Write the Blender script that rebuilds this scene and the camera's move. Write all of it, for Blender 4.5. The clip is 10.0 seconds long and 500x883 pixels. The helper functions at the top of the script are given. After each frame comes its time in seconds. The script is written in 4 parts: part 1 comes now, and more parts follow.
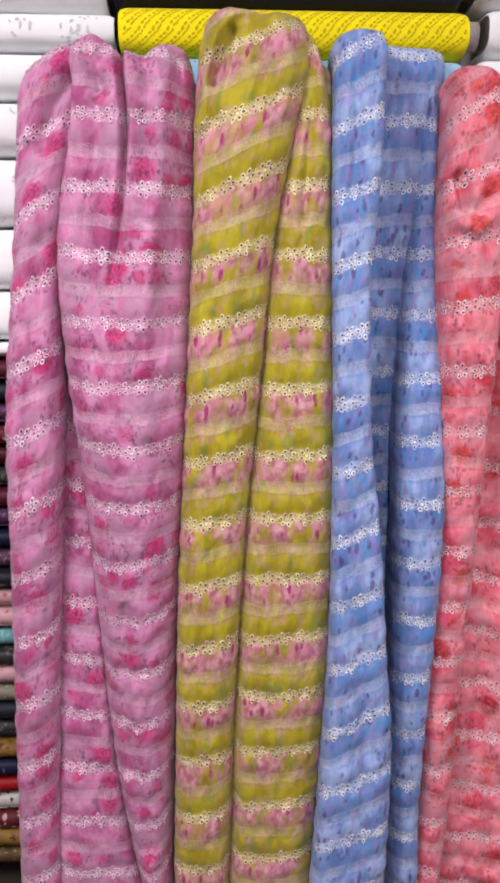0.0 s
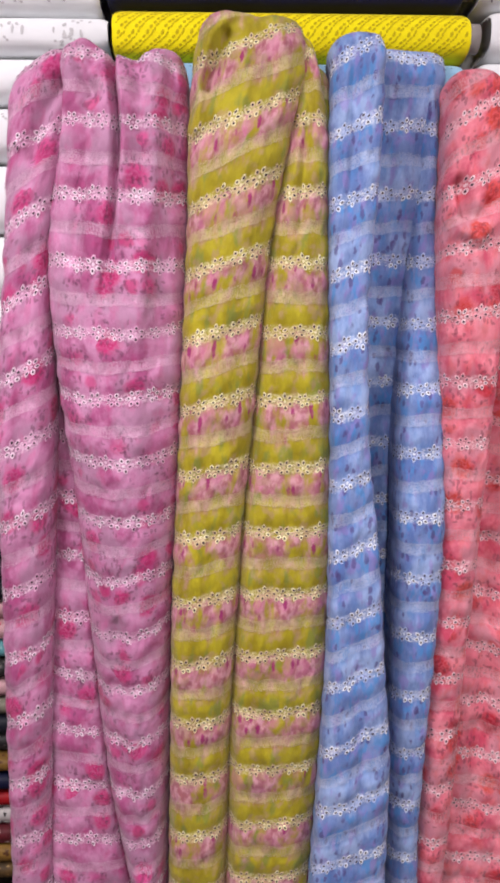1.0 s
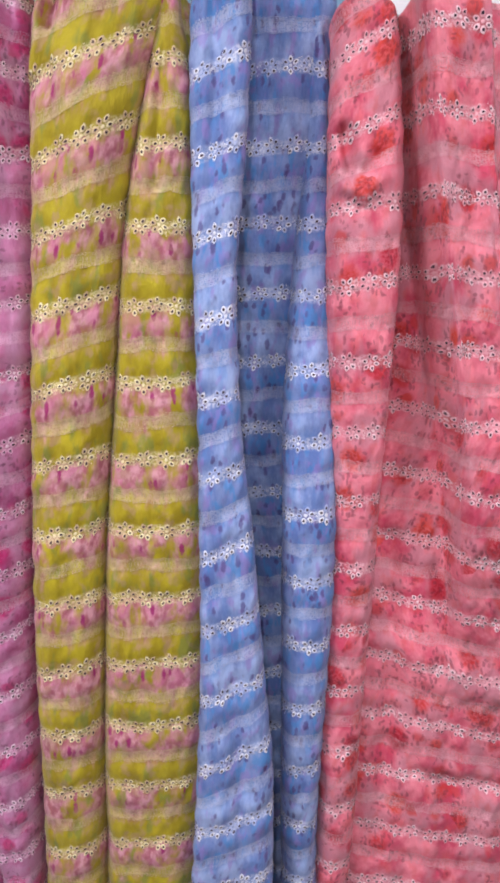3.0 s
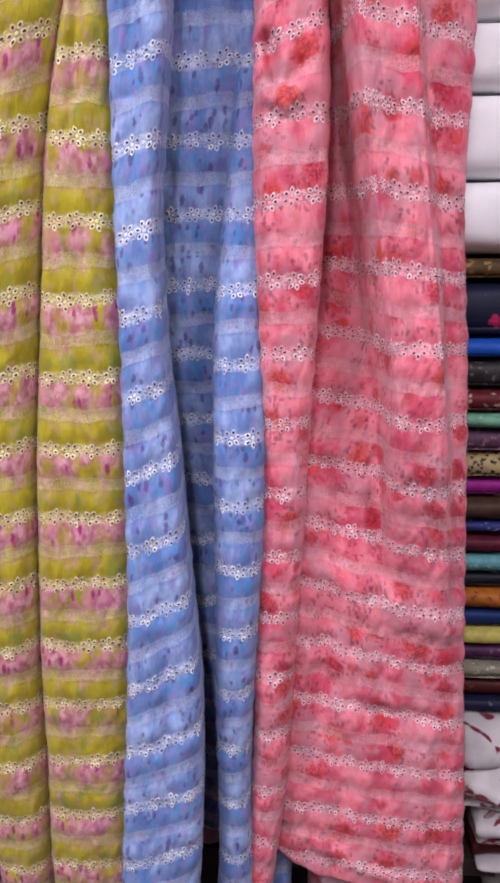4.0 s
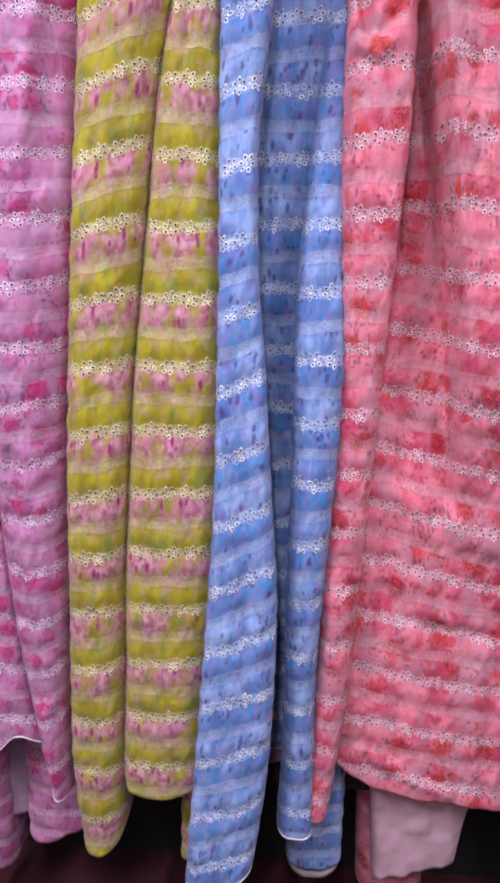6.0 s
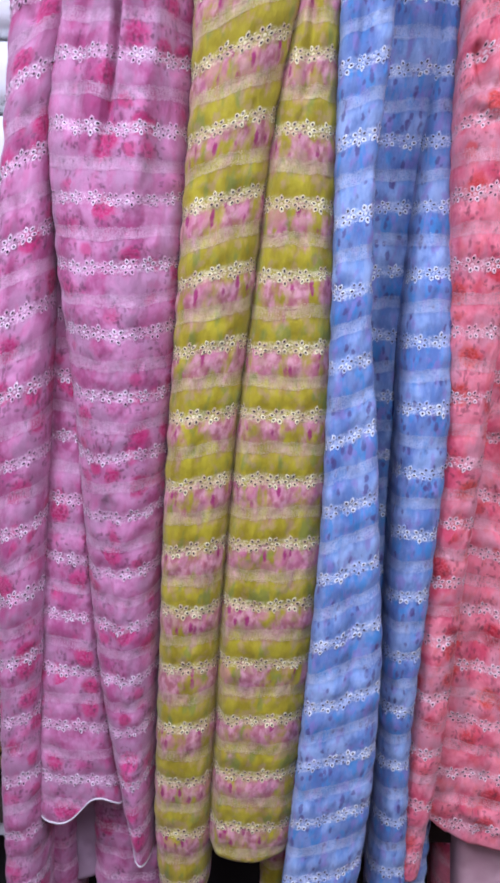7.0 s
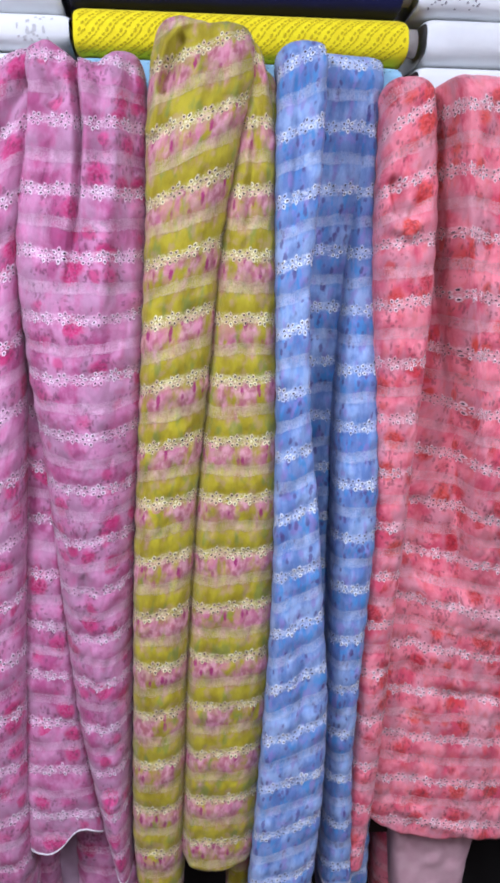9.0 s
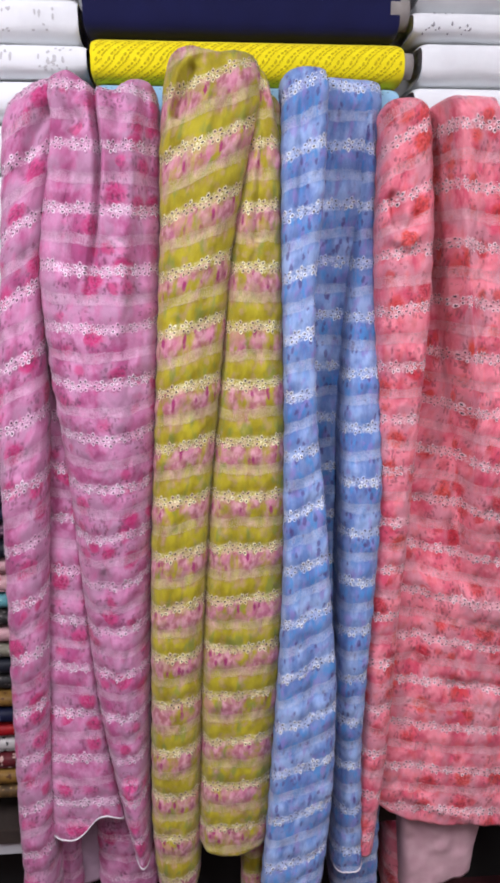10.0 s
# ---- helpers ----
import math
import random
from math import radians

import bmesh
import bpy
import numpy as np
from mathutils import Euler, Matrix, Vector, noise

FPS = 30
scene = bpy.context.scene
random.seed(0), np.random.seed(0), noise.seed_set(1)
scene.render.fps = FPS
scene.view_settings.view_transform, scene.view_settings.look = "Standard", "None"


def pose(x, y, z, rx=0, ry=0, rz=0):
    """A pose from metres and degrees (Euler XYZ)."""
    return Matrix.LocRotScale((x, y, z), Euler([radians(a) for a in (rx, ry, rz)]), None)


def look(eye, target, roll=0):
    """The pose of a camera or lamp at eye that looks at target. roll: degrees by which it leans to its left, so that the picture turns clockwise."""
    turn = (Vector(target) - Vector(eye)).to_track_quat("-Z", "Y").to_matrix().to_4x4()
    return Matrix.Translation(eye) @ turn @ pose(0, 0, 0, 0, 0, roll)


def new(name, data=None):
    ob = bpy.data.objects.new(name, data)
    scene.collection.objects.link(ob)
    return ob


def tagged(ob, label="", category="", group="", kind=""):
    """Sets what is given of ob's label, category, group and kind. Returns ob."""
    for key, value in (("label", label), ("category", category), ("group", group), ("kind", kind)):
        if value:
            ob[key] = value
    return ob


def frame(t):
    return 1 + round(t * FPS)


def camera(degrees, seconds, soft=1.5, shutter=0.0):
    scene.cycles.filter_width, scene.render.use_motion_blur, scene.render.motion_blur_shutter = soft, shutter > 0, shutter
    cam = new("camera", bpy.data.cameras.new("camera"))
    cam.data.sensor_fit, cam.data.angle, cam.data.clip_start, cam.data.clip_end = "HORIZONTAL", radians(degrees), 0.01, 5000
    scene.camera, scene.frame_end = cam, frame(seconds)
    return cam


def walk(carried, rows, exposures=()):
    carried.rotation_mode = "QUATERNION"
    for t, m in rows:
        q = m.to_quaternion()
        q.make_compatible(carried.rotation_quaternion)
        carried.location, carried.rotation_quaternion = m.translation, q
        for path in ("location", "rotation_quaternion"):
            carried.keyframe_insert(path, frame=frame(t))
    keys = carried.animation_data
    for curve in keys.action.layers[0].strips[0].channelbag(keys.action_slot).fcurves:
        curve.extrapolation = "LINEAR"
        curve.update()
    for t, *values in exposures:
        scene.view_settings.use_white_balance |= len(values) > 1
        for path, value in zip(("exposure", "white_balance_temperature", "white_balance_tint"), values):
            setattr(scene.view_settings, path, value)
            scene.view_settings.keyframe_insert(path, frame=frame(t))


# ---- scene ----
cam = camera(38.8, 10.0, 3.2)
PATH = [
    (0, (0.053, 0.003, 1.517), (0.141, 1.971, 1.171), -0.1),
    (0.5, (0.059, 0.021, 1.522), (0.132, 1.99, 1.178), -0.1),
    (1, (0.073, 0.029, 1.529), (0.141, 1.998, 1.187), -0.1),
    (1.5, (0.093, 0.029, 1.535), (0.152, 1.998, 1.191), -0.3),
    (2, (0.146, 0.055, 1.528), (0.183, 2.022, 1.168), -0.4),
    (2.5, (0.226, 0.094, 1.53), (0.235, 2.057, 1.146), -0.5),
    (3, (0.322, 0.151, 1.531), (0.29, 2.105, 1.108), -0.4),
    (3.2, (0.365, 0.158, 1.537), (0.318, 2.108, 1.093), -0.4),
    (4.3, (0.493, 0.128, 1.42), (0.352, 2.053, 0.895), -0.1),
    (4.5, (0.502, 0.108, 1.402), (0.352, 2.026, 0.857), 0.0),
    (5, (0.466, 0.076, 1.355), (0.288, 1.998, 0.829), 0.3),
    (6.3, (0.312, 0.008, 1.338), (0.189, 1.958, 0.911), 1.5),
    (6.5, (0.262, 0.009, 1.342), (0.161, 1.964, 0.934), 1.6),
    (7, (0.146, 0.031, 1.366), (0.096, 1.993, 0.983), 1.5),
    (7.5, (0.074, 0.057, 1.404), (0.097, 2.02, 1.025), 1.4),
    (8, (0.067, 0.069, 1.455), (0.18, 2.024, 1.049), 1.1),
    (8.5, (0.085, 0.023, 1.534), (0.238, 1.962, 1.07), 1.0),
    (9, (0.086, -0.085, 1.585), (0.255, 1.852, 1.119), 0.6),
    (9.5, (0.082, -0.142, 1.584), (0.238, 1.803, 1.144), 0.2),
    (10, (0.074, -0.159, 1.584), (0.224, 1.787, 1.147), -0.2),
]
LIGHTING = [  # seconds, stops, kelvin, tint
    (0.0, 0.11, 6800, 21.5), (2.5, 0.09, 6650, 22.5), (4.5, 0.2, 6450, 27), (5.0, 0.24, 6600, 27), (6.5, 0.17, 5650, 25), (7.5, 0.14, 5550, 23), (8.5, 0.18, 5700, 20), (9.0, 0.2, 5700, 17.5),
    (9.5, 0.17, 5900, 18), (10.0, 0.15, 6300, 19),
]
walk(cam, [(t, look(eye, target, roll)) for t, eye, target, roll in PATH], LIGHTING)

# ---- exposure, world and lamps ----
world = bpy.data.worlds.new("world")
scene.world = world
world.use_nodes = True
world.node_tree.nodes["Background"].inputs[0].default_value = (0.9, 0.95, 1.0, 1)
world.node_tree.nodes["Background"].inputs[1].default_value = 0.02

CEILING = 2.85
TUBES = {(-1.05, -0.25): 59, (0.25, -0.55): 22, (1.5, -0.25): 32, (-1.05, -1.75): 12, (0.25, -1.95): 6, (1.5, -1.75): 6}
for (x, y), watts in TUBES.items():
    lamp = bpy.data.lights.new("tube_light", "AREA")
    lamp.shape, lamp.size, lamp.size_y, lamp.energy = "RECTANGLE", 0.12, 1.15, watts
    lamp.color = (0.97, 0.98, 1.0)
    new("tube_light", lamp).matrix_world = pose(x, y, CEILING - 0.11)


# ---- node materials ----
class Nodes:
    """A short hand for node trees."""

    def __init__(self, name):
        self.mat = bpy.data.materials.new(name)
        self.mat.use_nodes = True
        self.tree = self.mat.node_tree
        self.bsdf = self.tree.nodes["Principled BSDF"]

    def put(self, socket, value):
        if isinstance(value, bpy.types.NodeSocket):
            self.tree.links.new(value, socket)
        else:
            socket.default_value = (*value, 1) if isinstance(value, tuple) and len(value) == 3 and socket.type == "RGBA" else value

    def math(self, op, a, b=0.0, clamp=False):
        n = self.tree.nodes.new("ShaderNodeMath")
        n.operation, n.use_clamp = op, clamp
        self.put(n.inputs[0], a)
        self.put(n.inputs[1], b)
        return n.outputs[0]

    def ramp(self, x, lo, hi):
        n = self.tree.nodes.new("ShaderNodeMapRange")
        n.interpolation_type = "SMOOTHSTEP"
        self.put(n.inputs["Value"], x)
        n.inputs["From Min"].default_value, n.inputs["From Max"].default_value = lo, hi
        return n.outputs["Result"]

    def mix(self, f, a, b, kind="MIX"):
        n = self.tree.nodes.new("ShaderNodeMix")
        n.data_type, n.blend_type = "RGBA", kind
        self.put(n.inputs["Factor"], f)
        self.put(n.inputs["A"], a)
        self.put(n.inputs["B"], b)
        return n.outputs["Result"]

    def scaled(self, vec, sx, sy, sz=1.0, turn=0.0, at=(0, 0, 0)):
        n = self.tree.nodes.new("ShaderNodeMapping")
        self.put(n.inputs["Vector"], vec)
        n.inputs["Scale"].default_value = (sx, sy, sz)
        n.inputs["Rotation"].default_value = (0, 0, radians(turn))
        n.inputs["Location"].default_value = at
        return n.outputs[0]

    def noise(self, vec, scale, detail=2.0, rough=0.5, warp=0.0):
        n = self.tree.nodes.new("ShaderNodeTexNoise")
        self.put(n.inputs["Vector"], vec)
        n.inputs["Scale"].default_value, n.inputs["Detail"].default_value = scale, detail
        n.inputs["Roughness"].default_value, n.inputs["Distortion"].default_value = rough, warp
        return n.outputs

    def cells(self, vec, scale, random_=1.0):
        n = self.tree.nodes.new("ShaderNodeTexVoronoi")
        self.put(n.inputs["Vector"], vec)
        n.inputs["Scale"].default_value, n.inputs["Randomness"].default_value = scale, random_
        return n.outputs

    def coords(self, kind):
        return self.tree.nodes.new("ShaderNodeTexCoord").outputs[kind]

    def split(self, vec):
        n = self.tree.nodes.new("ShaderNodeSeparateXYZ")
        self.put(n.inputs[0], vec)
        return n.outputs

    def chance(self):
        return self.tree.nodes.new("ShaderNodeObjectInfo").outputs["Random"]

    def bump(self, height, strength, distance):
        n = self.tree.nodes.new("ShaderNodeBump")
        n.inputs["Strength"].default_value, n.inputs["Distance"].default_value = strength, distance
        self.put(n.inputs["Height"], height)
        self.put(self.bsdf.inputs["Normal"], n.outputs[0])

    def done(self, colour, rough=0.8, sheen=0.0, spec=0.3):
        self.put(self.bsdf.inputs["Base Color"], colour)
        self.put(self.bsdf.inputs["Roughness"], rough)
        self.bsdf.inputs["Sheen Weight"].default_value = sheen
        self.bsdf.inputs["Specular IOR Level"].default_value = spec
        return self.mat


PERIOD, FIRST = 0.102, 1.915      # the rows of eyelet flowers on the cloth


def weave(m, uv):
    """Fine threads and slight puckers of thin cotton."""
    fine = m.noise(m.scaled(uv, 900, 120), 1.0, 2.0)[0]
    cross = m.noise(m.scaled(uv, 120, 900), 1.0, 2.0)[0]
    pucker = m.noise(m.scaled(uv, 60, 26), 1.0, 3.0)[0]
    m.bump(m.math("ADD", m.math("MULTIPLY", m.math("ADD", fine, cross), 0.12), pucker), 0.8, 0.005)
    return m.math("ADD", 0.86, m.math("MULTIPLY", m.math("ADD", fine, cross), 0.14))


def stitched(m, uv, colour, white):
    """The open net of the lace bands and the dense stitches round the eyelet rows, woven in pale thread."""
    v = m.split(uv)[1]
    phase = m.math("FRACT", m.math("DIVIDE", m.math("SUBTRACT", FIRST + 5.0 * PERIOD, v), PERIOD))
    lace = m.math("MULTIPLY", m.math("ABSOLUTE", m.math("SUBTRACT", phase, 0.5)), PERIOD)
    row = m.math("MULTIPLY", m.math("SUBTRACT", 0.5, m.math("ABSOLUTE", m.math("SUBTRACT", phase, 0.5))), PERIOD)
    net = m.ramp(m.cells(m.scaled(uv, 330, 420), 1.0, 0.6)["Distance"], 0.25, 0.55)
    fade = m.ramp(m.noise(m.scaled(uv, 30, 30, 1, 0, (8, 3, 0)), 1.0, 2.0)[0], 0.3, 0.6)
    a = m.math("MULTIPLY", m.ramp(lace, 0.0100, 0.0075), m.math("ADD", 0.05, m.math("MULTIPLY", net, 0.26)))
    tuft = m.ramp(m.noise(m.scaled(uv, 260, 260), 1.0, 2.0)[0], 0.42, 0.58)
    b = m.math("MULTIPLY", m.ramp(row, 0.0115, 0.006), m.math("ADD", 0.10, m.math("MULTIPLY", tuft, 0.46)))
    f = m.math("MULTIPLY", m.math("MAXIMUM", a, b), m.math("ADD", 0.3, m.math("MULTIPLY", fade, 0.7)))
    return m.mix(f, colour, white)


def ruffled(m, uv, amount):
    n = m.tree.nodes.new("ShaderNodeVectorMath")
    n.operation = "MULTIPLY_ADD"
    m.put(n.inputs[0], m.noise(uv, 160.0, 2.0)[1])
    n.inputs[1].default_value = (amount, amount, 0)
    m.put(n.inputs[2], uv)
    return n.outputs[0]


def bloom(m, uv, scale, size, soft, share, at):
    """Ragged round flower heads: their mask, a random value for each, their dark hearts and the space round them."""
    bent = m.noise(uv, 55.0, 3.0)[1]
    n = m.tree.nodes.new("ShaderNodeVectorMath")
    n.operation = "MULTIPLY_ADD"
    m.put(n.inputs[0], bent)
    n.inputs[1].default_value = (0.015, 0.015, 0)
    m.put(n.inputs[2], uv)
    c = m.cells(m.scaled(n.outputs[0], 1, 1, 1, 0, at), scale)
    tone = m.split(c["Color"])
    keep = m.math("LESS_THAN", tone[0], share)
    near, core, halo = (m.math("MULTIPLY", m.ramp(c["Distance"], a, b), keep) for a, b in ((size, size - soft), (size * 0.62, size * 0.2), (size + 0.22, size + 0.12)))
    return near, tone[1], core, halo


def leaves(m, uv, su, sv, turn, size, share, at):
    c = m.cells(m.scaled(ruffled(m, uv, 0.006), su, sv, 1, turn, at), 1.0)
    return m.math("MULTIPLY", m.ramp(c["Distance"], size, size * 0.6), m.math("LESS_THAN", m.split(c["Color"])[0], share))


def rose_cloth(name, pale, deep, rose, rose_b, leaf, grey, white):
    m = Nodes(name)
    uv = m.coords("UV")
    tint = m.ramp(m.noise(m.scaled(uv, 17, 13), 1.0, 4.0, 0.65)[0], 0.38, 0.62)
    c = m.mix(tint, deep, pale)
    c = m.mix(m.math("MULTIPLY", m.ramp(m.noise(m.scaled(uv, 9, 6, 1, 0, (2, 2, 0)), 1.0, 2.0)[0], 0.50, 0.68), 0.55), c, tuple(min(0.95, 1.12 * k) for k in pale))
    c = m.mix(m.math("MULTIPLY", m.ramp(m.noise(m.scaled(uv, 17, 12, 1, 0, (3, 7, 0)), 1.0, 4.0)[0], 0.46, 0.62), 0.72), c, grey)
    c = m.mix(m.math("MULTIPLY", m.ramp(m.noise(m.scaled(uv, 60, 34, 1, 0, (6, 1, 0)), 1.0, 3.0)[0], 0.5, 0.7), 0.3), c, rose_b)
    petal = m.ramp(m.noise(uv, 210.0, 2.0)[0], 0.35, 0.65)
    small, tone, core, near = bloom(m, uv, 30.0, 0.44, 0.22, 0.26, (5.3, 2.1, 0))
    c = m.mix(m.math("MULTIPLY", small, 0.7), c, m.mix(tone, rose_b, rose))
    mask, tone, core, halo = bloom(m, uv, 19.0, 0.44, 0.20, 0.70, (0.3, 0.1, 0))
    c = m.mix(m.math("MULTIPLY", mask, m.math("ADD", 0.60, m.math("MULTIPLY", petal, 0.36))), c, m.mix(tone, rose, rose_b))
    c = m.mix(m.math("MULTIPLY", core, m.math("MULTIPLY", petal, 0.6)), c, tuple(0.65 * k for k in rose))
    zone = m.math("MAXIMUM", halo, m.math("MULTIPLY", near, 0.8))
    for su, sv, turn, at in ((150, 74, 40, (0, 0, 0)), (165, 70, -50, (4, 2, 0)), (90, 150, 12, (9, 2, 0))):
        c = m.mix(m.math("MULTIPLY", m.math("MULTIPLY", leaves(m, uv, su, sv, turn, 0.45, 0.34, at), zone), 0.5), c, leaf)
    c = stitched(m, uv, c, white)
    c = m.mix(1.0, c, weave(m, uv), "MULTIPLY")
    return m.done(c, 0.72, 0.15)


def band_cloth(name, white):
    """Olive cotton with mauve flower bands under each row of eyelets."""
    m = Nodes(name)
    uv = m.coords("UV")
    u, v, _ = m.split(uv)
    phase = m.math("FRACT", m.math("DIVIDE", m.math("SUBTRACT", FIRST + 5.0 * PERIOD, v), PERIOD))
    c = m.mix(m.ramp(m.noise(m.scaled(uv, 30, 14), 1.0, 4.0, 0.6)[0], 0.35, 0.65), (0.29, 0.225, 0.003), (0.42, 0.355, 0.010))
    c = m.mix(m.math("MULTIPLY", m.ramp(m.noise(m.scaled(uv, 46, 20, 1, 0, (2, 9, 0)), 1.0, 3.0)[0], 0.52, 0.66), 0.55), c, (0.14, 0.22, 0.05))
    ragged = m.math("MULTIPLY", m.math("SUBTRACT", m.noise(m.scaled(uv, 48, 22), 1.0, 4.0, 0.6)[0], 0.5), 0.95)
    p = m.math("ADD", phase, ragged)
    band = m.math("MULTIPLY", m.ramp(p, -0.10, 0.08), m.ramp(p, 0.72, 0.30))
    band = m.math("MULTIPLY", band, m.ramp(m.noise(m.scaled(uv, 34, 15, 1, 0, (7, 1, 0)), 1.0, 3.0, 0.6)[0], 0.38, 0.56))
    mauve = m.mix(m.ramp(m.noise(m.scaled(uv, 90, 60), 1.0, 3.0)[0], 0.35, 0.65), (0.38, 0.09, 0.16), (0.66, 0.32, 0.40))
    c = m.mix(m.math("MULTIPLY", band, 0.88), c, mauve)
    glow = m.math("MULTIPLY", leaves(m, uv, 48, 34, 4, 0.62, 0.50, (0, 0, 0)), m.ramp(phase, 0.50, 0.30))
    c = m.mix(m.math("MULTIPLY", glow, 0.45), c, (0.60, 0.18, 0.32))
    deep = m.math("MULTIPLY", leaves(m, uv, 100, 36, 4, 0.42, 0.42, (0, 0, 0)), m.ramp(phase, 0.48, 0.28))
    c = m.mix(m.math("MULTIPLY", deep, 0.9), c, (0.30, 0.010, 0.12))
    faint = m.math("MULTIPLY", m.ramp(m.noise(m.scaled(uv, 50, 40, 1, 0, (5, 5, 0)), 1.0, 3.0)[0], 0.52, 0.66), 0.5)
    c = m.mix(faint, c, (0.42, 0.26, 0.16))
    c = stitched(m, uv, c, white)
    c = m.mix(1.0, c, weave(m, uv), "MULTIPLY")
    return m.done(c, 0.72, 0.15)


def wash_cloth(name, white):
    """Blue cotton with streaks of watercolour and small plum leaves."""
    m = Nodes(name)
    uv = m.coords("UV")
    v = m.split(uv)[1]
    phase = m.math("FRACT", m.math("DIVIDE", m.math("SUBTRACT", FIRST + 5.0 * PERIOD, v), PERIOD))
    p = m.math("ADD", phase, m.math("MULTIPLY", m.math("SUBTRACT", m.noise(m.scaled(uv, 60, 20), 1.0, 3.0)[0], 0.5), 0.8))
    wet = m.math("MULTIPLY", m.ramp(p, -0.05, 0.10), m.ramp(p, 0.75, 0.35))
    c = m.mix(m.ramp(m.noise(m.scaled(uv, 26, 11), 1.0, 4.0, 0.65)[0], 0.36, 0.64), (0.12, 0.20, 0.45), (0.31, 0.43, 0.70))
    c = m.mix(m.math("MULTIPLY", wet, 0.48), c, (0.07, 0.145, 0.41))
    streak = m.ramp(m.noise(m.scaled(uv, 85, 30, 1, 0, (1, 3, 0)), 1.0, 3.0)[0], 0.48, 0.62)
    c = m.mix(m.math("MULTIPLY", streak, m.math("ADD", 0.12, m.math("MULTIPLY", wet, 0.50))), c, (0.04, 0.25, 0.58))
    streak = m.ramp(m.noise(m.scaled(uv, 65, 32, 1, 0, (9, 3, 0)), 1.0, 3.0)[0], 0.52, 0.66)
    c = m.mix(m.math("MULTIPLY", streak, 0.55), c, (0.27, 0.19, 0.50))
    zone = m.ramp(m.noise(m.scaled(uv, 26, 22, 1, 0, (1, 4, 0)), 1.0, 2.0)[0], 0.38, 0.48)
    for su, sv, turn, at in ((95, 42, 18, (0, 0, 0)), (120, 50, -24, (4, 2, 0)), (100, 68, 50, (8, 2, 0))):
        c = m.mix(m.math("MULTIPLY", m.math("MULTIPLY", leaves(m, uv, su, sv, turn, 0.43, 0.17, at), zone), 0.7), c, (0.075, 0.05, 0.19))
    c = stitched(m, uv, c, white)
    c = m.mix(1.0, c, weave(m, uv), "MULTIPLY")
    return m.done(c, 0.72, 0.15)


def thread(name, colour, other=None):
    """Embroidery cotton; each stitched piece lies a little differently and some are worn thin."""
    m = Nodes(name)
    p = m.coords("Object")
    n = m.noise(p, 900.0, 2.0)[0]
    m.bump(n, 0.5, 0.001)
    island = m.tree.nodes.new("ShaderNodeNewGeometry").outputs["Random Per Island"]
    worn = m.ramp(m.math("ADD", island, m.math("MULTIPLY", m.math("SUBTRACT", m.noise(p, 28.0, 3.0)[0], 0.5), 1.8)), 0.15, 0.95)
    return m.done(m.mix(worn, other or tuple(0.82 * c for c in colour), m.mix(n, tuple(0.88 * c for c in colour), colour)), 0.55, 0.2)


def plain_cloth(name, colour, other, scale=25.0, amount=0.5, rough=0.85):
    m = Nodes(name)
    p = m.coords("Object")
    n = m.ramp(m.noise(p, scale, 4.0, 0.6)[0], 0.35, 0.65)
    fine = m.noise(m.scaled(p, 1, 3, 3), 350.0, 2.0)[0]
    m.bump(m.math("ADD", m.math("MULTIPLY", fine, 0.3), m.noise(p, 30.0, 3.0)[0]), 0.2, 0.004)
    return m.done(m.mix(m.math("MULTIPLY", n, amount), colour, other), rough, 0.1)


TINT = {"pink": (0.90, 0.69, 0.81), "olive": (0.86, 0.79, 0.46), "blue": (0.82, 0.88, 0.96), "coral": (0.95, 0.67, 0.71)}
PINK = rose_cloth("pink_print", (0.57, 0.235, 0.41), (0.36, 0.066, 0.19), (0.48, 0.010, 0.12), (0.55, 0.045, 0.20), (0.13, 0.035, 0.085), (0.42, 0.22, 0.34), TINT["pink"])
CORAL = rose_cloth("coral_print", (0.82, 0.24, 0.30), (0.58, 0.065, 0.125), (0.46, 0.009, 0.035), (0.66, 0.062, 0.03), (0.17, 0.028, 0.05), (0.56, 0.245, 0.30), TINT["coral"])
OLIVE = band_cloth("olive_print", TINT["olive"])
BLUE = wash_cloth("blue_print", TINT["blue"])
WORN = {"pink": (0.70, 0.38, 0.55), "olive": (0.64, 0.49, 0.28), "blue": (0.41, 0.51, 0.76), "coral": (0.78, 0.36, 0.41)}
THREAD = {k: thread(k + "_white_thread", c, WORN[k]) for k, c in TINT.items()}
LACE = {k: thread(k + "_lace_thread", tuple(0.95 * x for x in c), tuple(0.76 * x for x in c)) for k, c in WORN.items()}
# dark colour for the shade inside the eyelet holes
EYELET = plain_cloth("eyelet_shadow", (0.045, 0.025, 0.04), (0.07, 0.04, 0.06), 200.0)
HEM = thread("white_selvedge", (0.74, 0.69, 0.72))


# ---- hanging cloth ----
TOP, STEP = 1.92, 0.12            # heights at which the fold lines are given, from the top down


def line(*xs):
    """A fold line: a smooth function of the height."""
    xs = np.array(xs)

    def at(z):
        f = np.clip((TOP - np.asarray(z, float)) / STEP, 0, len(xs) - 1.001)
        i = f.astype(int)
        t = f - i
        a, b, c, d = (xs[np.clip(i + k, 0, len(xs) - 1)] for k in (-1, 0, 1, 2))
        return b + 0.5 * t * (c - a + t * (2 * a - 5 * b + 4 * c - d + t * (3 * (b - c) + d - a)))
    return at


